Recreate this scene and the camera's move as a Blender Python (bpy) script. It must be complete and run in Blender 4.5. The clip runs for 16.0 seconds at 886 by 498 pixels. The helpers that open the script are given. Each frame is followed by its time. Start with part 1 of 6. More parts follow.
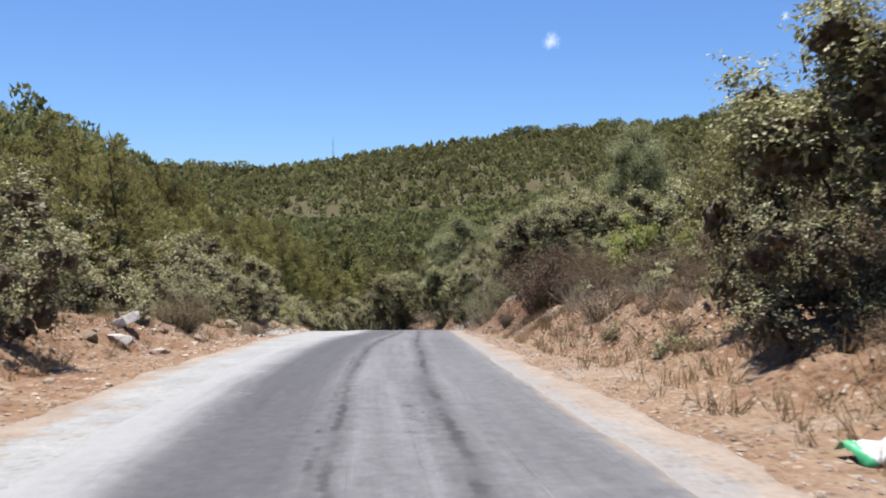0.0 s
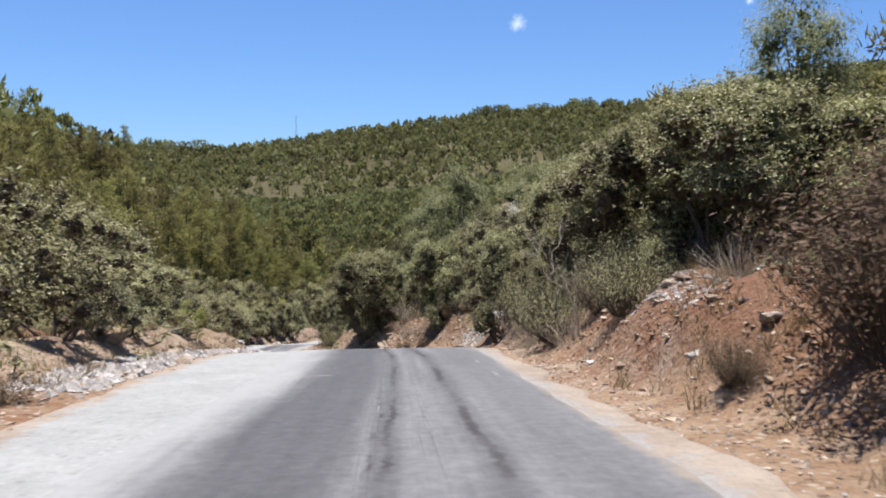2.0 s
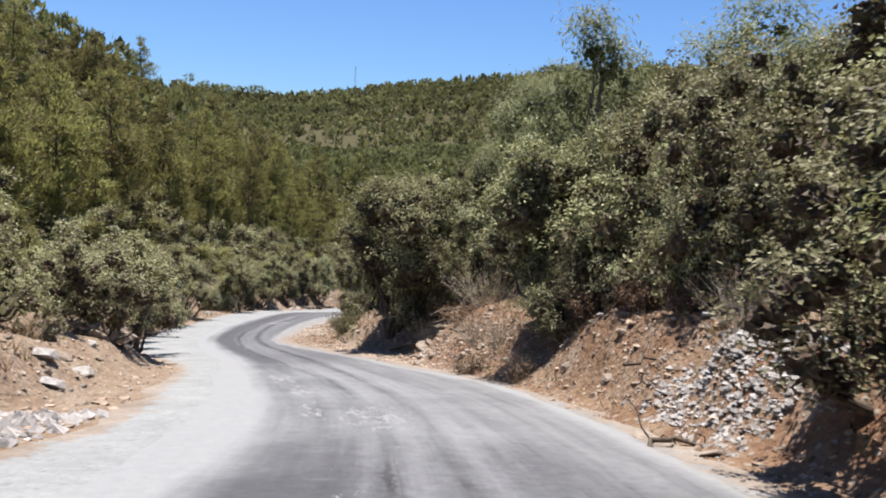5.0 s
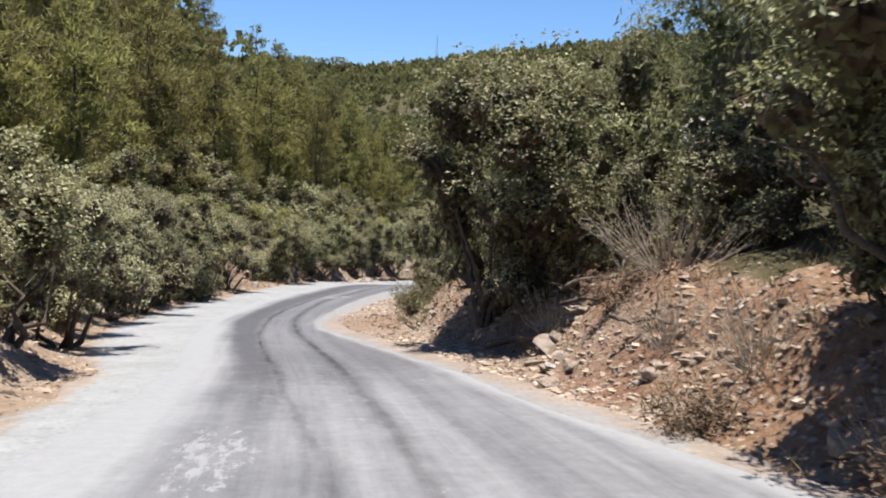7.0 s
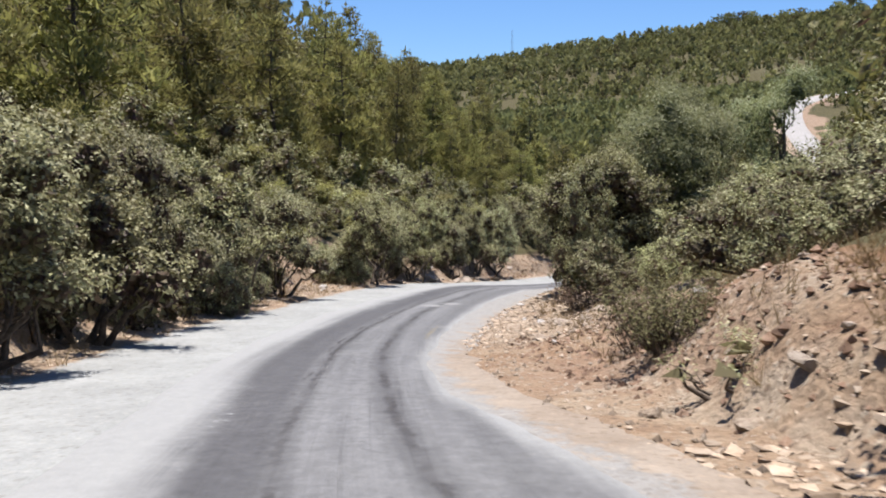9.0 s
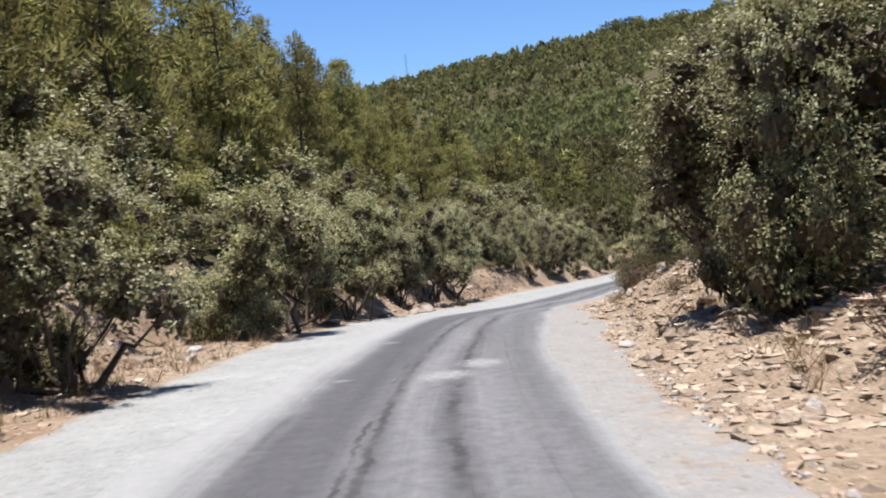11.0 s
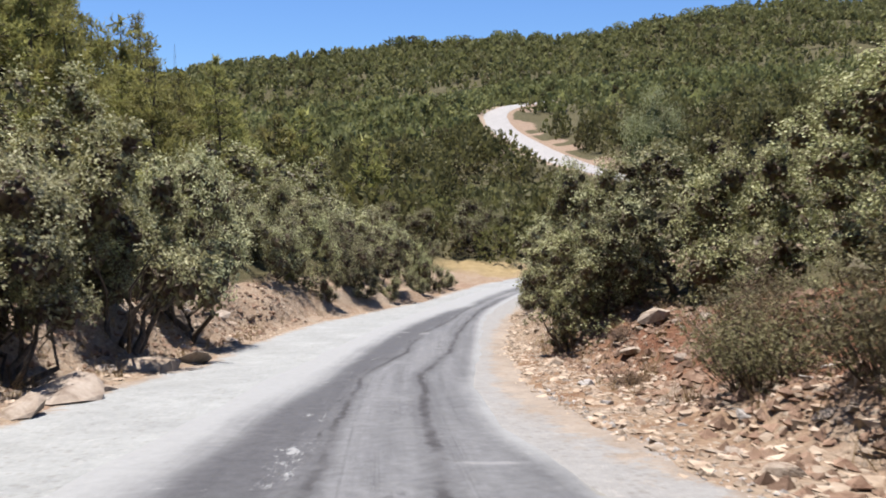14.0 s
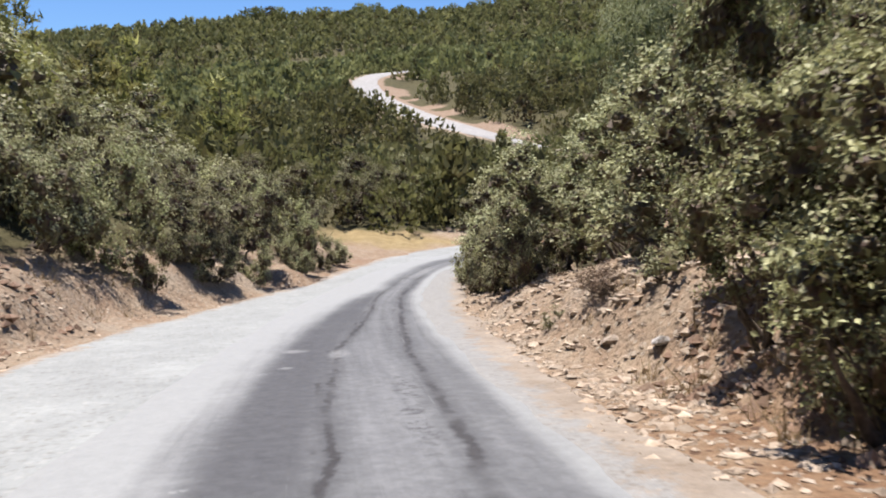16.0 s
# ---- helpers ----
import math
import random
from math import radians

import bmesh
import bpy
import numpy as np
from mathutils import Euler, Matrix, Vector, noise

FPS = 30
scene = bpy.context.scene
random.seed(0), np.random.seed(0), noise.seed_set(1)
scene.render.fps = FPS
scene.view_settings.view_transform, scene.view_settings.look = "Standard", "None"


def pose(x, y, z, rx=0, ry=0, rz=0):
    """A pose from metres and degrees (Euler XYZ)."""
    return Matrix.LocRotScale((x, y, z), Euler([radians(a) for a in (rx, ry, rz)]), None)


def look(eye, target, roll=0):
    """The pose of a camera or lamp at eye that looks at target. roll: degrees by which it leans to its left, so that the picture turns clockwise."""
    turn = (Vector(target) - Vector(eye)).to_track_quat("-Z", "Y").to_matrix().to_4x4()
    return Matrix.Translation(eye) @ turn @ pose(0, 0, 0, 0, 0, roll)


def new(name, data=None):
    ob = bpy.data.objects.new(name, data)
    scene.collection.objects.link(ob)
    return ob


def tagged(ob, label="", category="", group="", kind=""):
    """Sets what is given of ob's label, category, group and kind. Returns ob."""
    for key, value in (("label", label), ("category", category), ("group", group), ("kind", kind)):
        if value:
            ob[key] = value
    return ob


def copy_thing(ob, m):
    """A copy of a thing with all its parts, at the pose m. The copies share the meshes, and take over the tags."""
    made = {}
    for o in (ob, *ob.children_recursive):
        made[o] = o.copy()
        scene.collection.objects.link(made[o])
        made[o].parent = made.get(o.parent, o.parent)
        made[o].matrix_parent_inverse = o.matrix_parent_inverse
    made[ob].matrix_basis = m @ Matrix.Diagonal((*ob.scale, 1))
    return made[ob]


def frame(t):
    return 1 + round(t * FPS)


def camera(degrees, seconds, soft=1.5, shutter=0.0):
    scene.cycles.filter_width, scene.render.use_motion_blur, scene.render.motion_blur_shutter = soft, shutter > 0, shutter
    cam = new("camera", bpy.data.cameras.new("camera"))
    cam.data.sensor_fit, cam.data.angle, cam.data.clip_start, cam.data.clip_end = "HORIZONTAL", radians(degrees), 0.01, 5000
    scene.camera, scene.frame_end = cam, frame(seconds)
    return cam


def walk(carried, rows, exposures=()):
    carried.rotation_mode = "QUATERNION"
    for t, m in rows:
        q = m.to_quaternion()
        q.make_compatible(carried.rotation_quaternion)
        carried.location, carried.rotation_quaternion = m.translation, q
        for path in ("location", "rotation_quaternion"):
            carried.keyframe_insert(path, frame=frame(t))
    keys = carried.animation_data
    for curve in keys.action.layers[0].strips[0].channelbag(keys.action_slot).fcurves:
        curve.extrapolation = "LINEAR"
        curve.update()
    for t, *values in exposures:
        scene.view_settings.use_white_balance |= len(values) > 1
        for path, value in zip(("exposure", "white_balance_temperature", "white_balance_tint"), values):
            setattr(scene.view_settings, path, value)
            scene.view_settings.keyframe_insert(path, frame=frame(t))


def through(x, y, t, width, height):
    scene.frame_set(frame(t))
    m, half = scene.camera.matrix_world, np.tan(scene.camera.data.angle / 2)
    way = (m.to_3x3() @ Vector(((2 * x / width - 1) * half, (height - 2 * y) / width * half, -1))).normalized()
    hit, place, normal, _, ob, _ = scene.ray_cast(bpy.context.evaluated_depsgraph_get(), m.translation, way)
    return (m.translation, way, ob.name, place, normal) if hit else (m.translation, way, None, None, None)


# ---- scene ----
cam = camera(56.0, 16.0, soft=1.85, shutter=0.15)
METRES, EYE, TILT, LEAN, TURN = 115.0, 1.3, -2.0, 0.0, 0.0
ROWS = [
    (0.0, 0.0, 0.0, 0.0, -0.0, 0.0, -0.0),
    (0.5, -0.0041, 0.0398, -0.001, -1.44, 0.25, 0.41),
    (1.0, -0.0078, 0.0804, -0.0029, -1.79, 0.71, 1.71),
    (1.5, -0.0108, 0.121, -0.0053, -1.12, -0.67, 1.58),
    (2.0, -0.0124, 0.1596, -0.0076, -2.37, -1.11, 0.03),
    (2.5, -0.0137, 0.196, -0.0099, -3.36, -0.78, -1.0),
    (3.0, -0.0147, 0.231, -0.0129, -2.51, -2.79, -0.81),
    (5.5, -0.0187, 0.3683, -0.0245, 2.47, -4.41, -3.38),
    (6.0, -0.0207, 0.3916, -0.0282, 3.73, -5.32, -2.77),
    (6.5, -0.0233, 0.414, -0.0319, 5.02, -5.39, -2.55),
    (7.0, -0.0272, 0.4378, -0.0359, 7.0, -5.87, -3.02),
    (7.5, -0.0331, 0.4636, -0.0399, 10.08, -6.68, -3.43),
    (8.0, -0.0403, 0.4907, -0.0444, 12.4, -5.99, -1.05),
    (10.5, -0.0931, 0.6414, -0.0679, 9.69, -5.77, 0.8),
    (11.0, -0.0999, 0.6752, -0.0722, 5.58, -4.13, 4.57),
    (11.5, -0.1052, 0.7085, -0.0757, 2.18, -2.88, 4.04),
    (12.0, -0.1084, 0.7407, -0.0793, -0.74, -2.52, 3.18),
    (12.5, -0.1106, 0.7723, -0.0823, -4.11, -2.37, 2.51),
    (13.0, -0.1117, 0.802, -0.0843, -7.14, -2.26, 1.58),
    (13.5, -0.1123, 0.8308, -0.087, -8.59, -3.4, 0.38),
    (14.0, -0.1116, 0.8596, -0.0905, -10.07, -3.66, 0.18),
    (14.5, -0.1101, 0.8879, -0.0938, -12.09, -3.41, -0.87),
    (15.0, -0.1077, 0.9161, -0.0978, -14.33, -3.38, -0.66),
    (15.5, -0.1042, 0.9464, -0.1022, -16.67, -3.66, 0.97),
    (16.0, -0.0991, 0.9797, -0.1057, -19.41, -5.06, 0.82),
]
walk(cam, [(t, pose(0, 0, EYE, TILT, LEAN, TURN) @ pose(METRES * x, METRES * y, METRES * z, 90 + pitch, roll, yaw)) for t, x, y, z, yaw, pitch, roll in ROWS],
     [(0.0, 1.13, 6600, 15), (16.0, 1.13, 6600, 15)])

# ---------------------------------------------------------------- light
SUN_ELEV, SUN_AZ = radians(76), radians(-18)      # azimuth clockwise from +y
world = bpy.data.worlds.new("world")
scene.world = world
world.use_nodes = True
wn = world.node_tree
sky = wn.nodes.new("ShaderNodeTexSky")
sky.sky_type, sky.sun_disc = "NISHITA", False
sky.sun_elevation, sky.sun_rotation = SUN_ELEV, SUN_AZ
sky.altitude, sky.air_density, sky.dust_density, sky.ozone_density = 300, 1.0, 0.4, 3.0
tint = wn.nodes.new("ShaderNodeMix")
tint.data_type, tint.blend_type = "RGBA", "MULTIPLY"
tint.inputs[0].default_value, tint.inputs[7].default_value = 1.0, (0.60, 0.86, 1.18, 1)   # a clear, deep summer sky
wn.links.new(sky.outputs[0], tint.inputs[6])
wn.links.new(tint.outputs[2], wn.nodes["Background"].inputs[0])
wn.nodes["Background"].inputs[1].default_value = 0.056
sun = new("sun", bpy.data.lights.new("sun", "SUN"))
sun.data.energy, sun.data.angle, sun.data.color = 4.6, radians(0.53), (1.0, 0.955, 0.88)
sun.matrix_world = look((0, 0, 60), (-math.sin(SUN_AZ) * math.cos(SUN_ELEV), -math.cos(SUN_AZ) * math.cos(SUN_ELEV), 60 - math.sin(SUN_ELEV)))

# ---------------------------------------------------------------- materials


class Nodes:
    """A small builder for node materials."""

    def __init__(self, name):
        self.mat = bpy.data.materials.new(name)
        self.mat.use_nodes = True
        self.nt = self.mat.node_tree
        self.bsdf = self.nt.nodes["Principled BSDF"]
        self.out = self.nt.nodes["Material Output"]

    def put(self, socket, value):
        if isinstance(value, bpy.types.NodeSocket):
            self.nt.links.new(value, socket)
        elif isinstance(value, (tuple, list)) and len(value) == 3 and socket.type == "RGBA":
            socket.default_value = (*value, 1)
        else:
            socket.default_value = value

    def node(self, kind, out=0, **ins):
        n = self.nt.nodes.new(kind)
        for k, v in ins.items():
            if k.startswith("i_"):
                self.put(n.inputs[int(k[2:])], v)
            else:
                self.put(n.inputs[k.replace("_", " ")], v)
        return n.outputs[out]

    def coords(self, kind="Object"):
        return self.nt.nodes.new("ShaderNodeTexCoord").outputs[kind]

    def noise(self, scale, detail=4, rough=0.6, vec=None, colour=False):
        n = self.nt.nodes.new("ShaderNodeTexNoise")
        n.inputs["Scale"].default_value, n.inputs["Detail"].default_value, n.inputs["Roughness"].default_value = scale, detail, rough
        self.nt.links.new(vec if vec else self.coords(), n.inputs["Vector"])
        return n.outputs[1 if colour else 0]

    def voronoi(self, scale, out="Distance", vec=None):
        n = self.nt.nodes.new("ShaderNodeTexVoronoi")
        n.inputs["Scale"].default_value = scale
        self.nt.links.new(vec if vec else self.coords(), n.inputs["Vector"])
        return n.outputs[out]

    def ramp(self, fac, *stops):
        n = self.nt.nodes.new("ShaderNodeValToRGB")
        e = n.color_ramp.elements
        while len(e) < len(stops):
            e.new(0.5)
        for el, (p, c) in zip(e, stops):
            el.position, el.color = p, (*(c if isinstance(c, tuple) else (c, c, c)), 1)
        self.nt.links.new(fac, n.inputs[0])
        return n.outputs[0]

    def mix(self, fac, a, b, kind="MIX"):
        n = self.nt.nodes.new("ShaderNodeMix")
        n.data_type, n.blend_type = "RGBA", kind
        self.put(n.inputs[0], fac), self.put(n.inputs[6], a), self.put(n.inputs[7], b)
        return n.outputs[2]

    def math(self, op, a, b=0.0, c=0.0, clamp=False):
        n = self.nt.nodes.new("ShaderNodeMath")
        n.operation, n.use_clamp = op, clamp
        self.put(n.inputs[0], a), self.put(n.inputs[1], b), self.put(n.inputs[2], c)
        return n.outputs[0]

    def smooth(self, x, lo, hi):
        n = self.nt.nodes.new("ShaderNodeMapRange")
        n.interpolation_type = "SMOOTHSTEP"
        self.put(n.inputs[0], x), self.put(n.inputs[1], lo), self.put(n.inputs[2], hi)
        return n.outputs[0]

    def attr(self, name):
        n = self.nt.nodes.new("ShaderNodeAttribute")
        n.attribute_name = name
        return n.outputs["Fac"]

    def random(self):
        return self.nt.nodes.new("ShaderNodeObjectInfo").outputs["Random"]

    def bump(self, height, strength=0.5, dist=0.02):
        n = self.nt.nodes.new("ShaderNodeBump")
        n.inputs["Strength"].default_value, n.inputs["Distance"].default_value = strength, dist
        self.nt.links.new(height, n.inputs["Height"])
        self.nt.links.new(n.outputs[0], self.bsdf.inputs["Normal"])

    def done(self, colour, rough=0.9, spec=0.3):
        self.put(self.bsdf.inputs["Base Color"], colour)
        self.put(self.bsdf.inputs["Roughness"], rough)
        self.put(self.bsdf.inputs["Specular IOR Level"], spec)
        return self.mat


def leaf_material(name, dark, mid, light, rough=0.5, spec=0.4, through=0.25, hue=0.0):
    """Leaves: tone, given leaf by leaf in the mesh, picks the colour; lobed crowns paint light and shade into it. A
    small shift from plant to plant.
    """
    m = Nodes(name)
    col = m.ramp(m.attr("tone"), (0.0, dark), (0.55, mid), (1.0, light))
    shift = m.node("ShaderNodeHueSaturation", Color=col, Value=m.math("MULTIPLY_ADD", m.random(), 0.5, 0.75),
                   Hue=m.math("MULTIPLY_ADD", m.random(), 0.03, 0.485 + hue))
    m.done(shift, rough, spec)
    tr = m.nt.nodes.new("ShaderNodeBsdfTranslucent")
    m.put(tr.inputs[0], shift)
    ms = m.nt.nodes.new("ShaderNodeMixShader")
    ms.inputs[0].default_value = through
    m.nt.links.new(m.bsdf.outputs[0], ms.inputs[1])
    m.nt.links.new(tr.outputs[0], ms.inputs[2])
    m.nt.links.new(ms.outputs[0], m.out.inputs["Surface"])
    return m.mat


# oak, shrub, pine, far foliage: brownish dark ends imitate the shade within crowns
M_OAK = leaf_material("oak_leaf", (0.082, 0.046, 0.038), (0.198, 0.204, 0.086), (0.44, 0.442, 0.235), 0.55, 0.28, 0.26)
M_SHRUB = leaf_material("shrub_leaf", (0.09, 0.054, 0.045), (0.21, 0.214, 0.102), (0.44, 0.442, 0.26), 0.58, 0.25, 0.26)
M_BRIGHT = leaf_material("fresh_leaf", (0.12, 0.14, 0.03), (0.24, 0.27, 0.07), (0.37, 0.38, 0.13), 0.6, 0.25, 0.4)
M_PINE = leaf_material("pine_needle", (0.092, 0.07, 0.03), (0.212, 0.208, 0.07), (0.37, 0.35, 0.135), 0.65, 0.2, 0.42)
M_EUC = leaf_material("eucalyptus_leaf", (0.085, 0.098, 0.045), (0.2, 0.22, 0.10), (0.33, 0.35, 0.2), 0.58, 0.3, 0.38)
M_BROWN = leaf_material("dry_brown_leaf", (0.05, 0.032, 0.022), (0.115, 0.078, 0.05), (0.19, 0.14, 0.09), 0.8, 0.2, 0.2)
M_RUST = leaf_material("rust_leaf", (0.085, 0.05, 0.034), (0.17, 0.105, 0.07), (0.26, 0.175, 0.12), 0.8, 0.2, 0.2)
M_STRAW = leaf_material("dry_straw", (0.15, 0.11, 0.055), (0.29, 0.22, 0.115), (0.39, 0.32, 0.19), 0.8, 0.2, 0.2)
M_OLIVE = leaf_material("olive_twig_leaf", (0.05, 0.045, 0.02), (0.135, 0.125, 0.06), (0.22, 0.2, 0.11), 0.7, 0.2, 0.25)
M_HUSK = leaf_material("husk_leaf", (0.085, 0.064, 0.036), (0.18, 0.14, 0.082), (0.29, 0.235, 0.145), 0.75, 0.2, 0.25)
M_WOODS = leaf_material("far_foliage", (0.066, 0.052, 0.028), (0.162, 0.17, 0.064), (0.31, 0.305, 0.14), 0.7, 0.2, 0.4)


def bark_material(name, a, b):
    m = Nodes(name)
    n = m.noise(14, 5, 0.7)
    m.bump(n, 0.6, 0.02)
    return m.done(m.ramp(n, (0.3, a), (0.7, b)), 0.9, 0.2)


M_BARK = bark_material("bark", (0.05, 0.038, 0.03), (0.14, 0.115, 0.09))
M_TRUNK = bark_material("grey_bark", (0.1, 0.085, 0.07), (0.22, 0.19, 0.16))
M_PALE = bark_material("pale_bark", (0.28, 0.24, 0.19), (0.5, 0.45, 0.38))


def soil_material():
    """Ochre cut soil by the road, dark litter and low growth on the slopes."""
    m = Nodes("soil")
    big, mid, fine = m.noise(0.22, 5, 0.6), m.noise(1.7, 6, 0.65), m.noise(16, 5, 0.7)
    pebble, cells = m.voronoi(9), m.node("ShaderNodeSeparateColor", i_0=m.voronoi(9, "Color"))
    bare = m.ramp(mid, (0.28, (0.149, 0.0778, 0.0421)), (0.48, (0.221, 0.14, 0.0842)), (0.66, (0.272, 0.201, 0.136)), (0.85, (0.311, 0.259, 0.194)))
    bare = m.mix(m.math("MULTIPLY", m.smooth(big, 0.5, 0.7), 0.8), bare, (0.162, 0.068, 0.0356))
    bare = m.mix(m.math("MULTIPLY", m.smooth(m.noise(0.45, 3), 0.55, 0.7), 0.8), bare, (0.292, 0.247, 0.194))
    bare = m.mix(m.math("MULTIPLY", m.smooth(cells, 0.62, 0.75), m.smooth(pebble, 0.42, 0.25)), bare, (0.324, 0.279, 0.221))
    bare = m.mix(m.math("MULTIPLY", m.smooth(cells, 0.28, 0.2), m.smooth(pebble, 0.45, 0.3)), bare, (0.0972, 0.0551, 0.0356))
    bare = m.mix(m.math("MULTIPLY", m.attr("red"), m.math("MULTIPLY_ADD", mid, 1.0, 0.4), clamp=True), bare, (0.15, 0.07, 0.04))
    bare = m.mix(m.math("MULTIPLY", m.attr("pale"), m.math("MULTIPLY_ADD", mid, 0.9, 0.15)), bare, (0.324, 0.27, 0.203))
    bare = m.mix(0.55, bare, m.ramp(fine, (0.32, 0.25), (0.68, 1.0)), "MULTIPLY")
    bare = m.node("ShaderNodeHueSaturation", Color=bare, Saturation=0.98, Value=1.1)
    litter = m.ramp(mid, (0.3, (0.042, 0.038, 0.019)), (0.55, (0.074, 0.067, 0.033)), (0.8, (0.09, 0.083, 0.043)))
    col = m.mix(m.smooth(m.math("ADD", m.attr("litter"), m.math("MULTIPLY_ADD", mid, 0.5, -0.25)), 0.35, 0.65), bare, litter)
    straw = m.ramp(mid, (0.3, (0.185, 0.138, 0.068)), (0.7, (0.285, 0.223, 0.118)))
    col = m.mix(m.attr("straw"), col, straw)
    fine = m.math("SUBTRACT", fine, m.math("MULTIPLY", pebble, 0.8))
    m.bump(m.math("ADD", m.math("MULTIPLY", mid, 1.2), m.math("MULTIPLY", fine, 0.5)), 0.9, 0.09)
    return m.done(col, 0.95, 0.15)


def road_material():
    """Worn dusty asphalt: darker wheel paths, two tarred seams, dust drifting in from the edges. UV holds metres along and across."""
    m = Nodes("asphalt")
    uv = m.nt.nodes.new("ShaderNodeSeparateXYZ")
    m.nt.links.new(m.coords("UV"), uv.inputs[0])
    along, across = uv.outputs[0], uv.outputs[1]
    stretch = m.nt.nodes.new("ShaderNodeCombineXYZ")
    m.put(stretch.inputs[0], m.math("MULTIPLY", along, 0.12)), m.put(stretch.inputs[1], m.math("MULTIPLY", across, 2.4))
    streak = m.noise(1.0, 6, 0.65, stretch.outputs[0])
    patch = m.noise(0.55, 5, 0.65)
    fine = m.noise(45, 4, 0.7)
    wob = m.math("MULTIPLY_ADD", m.noise(0.11, 3, 0.5), 1.3, -0.65)

    def band(centre, width, vv):
        d = m.math("DIVIDE", m.math("ABSOLUTE", m.math("SUBTRACT", vv, centre)), width)
        return m.math("SUBTRACT", 1.0, m.smooth(d, 0.2, 1.0))

    base = m.ramp(streak, (0.28, (0.092, 0.096, 0.101)), (0.5, (0.136, 0.141, 0.148)), (0.72, (0.182, 0.189, 0.196)))
    base = m.mix(m.math("MULTIPLY", m.smooth(patch, 0.48, 0.68), 0.7), base, (0.158, 0.164, 0.169))
    lane = m.math("ADD", m.attr("lane"), m.math("MULTIPLY_ADD", streak, 0.5, -0.25))
    dark = m.math("MULTIPLY", m.math("MULTIPLY", m.smooth(lane, 0.0, 0.3), m.math("SUBTRACT", 1.0, m.smooth(lane, 0.7, 1.1))), m.math("MULTIPLY_ADD", streak, 1.0, 0.3), clamp=True)
    base = m.mix(dark, base, (0.06, 0.062, 0.068))
    wheel = m.math("MULTIPLY", band(0.75, 0.7, m.math("ADD", m.attr("seamr"), wob)), m.math("MULTIPLY", streak, 0.7), clamp=True)
    base = m.mix(wheel, base, (0.08, 0.083, 0.088))
    # rubbed tyre streaks and thin tarred seams that wander along the road
    long = m.nt.nodes.new("ShaderNodeCombineXYZ")
    m.put(long.inputs[0], m.math("MULTIPLY", along, 0.05)), m.put(long.inputs[1], m.math("MULTIPLY", across, 7.0))
    scratch = m.smooth(m.noise(1.0, 5, 0.7, long.outputs[0]), 0.55, 0.7)
    base = m.mix(m.math("MULTIPLY", scratch, 0.5), base, (0.056, 0.058, 0.062))
    kink = m.math("ADD", m.math("MULTIPLY_ADD", m.noise(3.2, 5, 0.75), 0.22, -0.11), m.math("MULTIPLY_ADD", m.noise(0.35, 3, 0.5), 0.24, -0.12))
    sa, sb = m.math("ADD", m.attr("seaml"), kink), m.math("ADD", m.attr("seamr"), kink)
    broken = m.math("MULTIPLY_ADD", m.smooth(m.noise(0.5, 4, 0.7), 0.38, 0.6), 0.85, 0.15)
    seam = m.math("MULTIPLY", m.math("MAXIMUM", m.math("MAXIMUM", band(0.0, 0.06, sa), band(0.0, 0.085, sb)), m.math("MULTIPLY", band(-0.13, 0.04, sa), m.smooth(m.noise(0.9, 3, 0.6), 0.5, 0.6))), broken)
    soft = m.math("MULTIPLY", m.math("MAXIMUM", band(0.0, 0.2, sa), band(0.0, 0.26, sb)), 0.5)
    base = m.mix(soft, base, (0.056, 0.058, 0.062))
    base = m.mix(m.math("MULTIPLY", seam, 0.85), base, (0.0356, 0.0337, 0.0356))
    # broken tar chips between the seams
    chip = m.math("MULTIPLY", m.math("MULTIPLY", band(-0.28, 0.22, sb), m.smooth(m.noise(5.5, 5, 0.8), 0.52, 0.6)), m.smooth(m.noise(0.22, 3, 0.6), 0.42, 0.58))
    base = m.mix(m.math("MULTIPLY", chip, 0.7), base, (0.04, 0.039, 0.042))
    # white dust, thick at the edges, in long drifts
    edge = m.attr("dust")
    dn = m.math("ADD", m.math("MULTIPLY_ADD", streak, 0.7, -0.35), m.math("MULTIPLY_ADD", patch, 0.5, -0.25))
    dust = m.smooth(m.math("ADD", edge, dn), 0.15, 0.95)
    rubbed = m.nt.nodes.new("ShaderNodeCombineXYZ")
    m.put(rubbed.inputs[0], m.math("MULTIPLY", along, 2.2)), m.put(rubbed.inputs[1], m.math("MULTIPLY", across, 6.0))
    rub = m.smooth(m.noise(3.5, 6, 0.8), 0.6, 0.7)
    dust = m.math("MAXIMUM", dust, m.math("MULTIPLY", m.smooth(m.math("MULTIPLY_ADD", m.attr("scuff"), 0.45, m.noise(1.0, 6, 0.8, rubbed.outputs[0])), 0.68, 0.76), 0.9))
    dust = m.math("MAXIMUM", dust, m.math("MULTIPLY", rub, m.smooth(m.math("ADD", edge, m.math("MULTIPLY_ADD", patch, 1.2, -0.62)), 0.1, 0.5)))
    mottle = m.noise(7.0, 5, 0.75)
    base = m.mix(0.6, base, m.ramp(mottle, (0.32, 0.55), (0.66, 1.1)), "MULTIPLY")
    col = m.mix(dust, base, m.ramp(mottle, (0.3, (0.222, 0.232, 0.234)), (0.7, (0.262, 0.274, 0.274))))
    spall = m.math("MULTIPLY", m.smooth(m.noise(1.0, 6, 0.85, long.outputs[0]), 0.6, 0.66), m.smooth(m.noise(1.1, 4, 0.7), 0.48, 0.62))
    col = m.mix(m.math("MULTIPLY", spall, 0.55), col, (0.235, 0.24, 0.242))
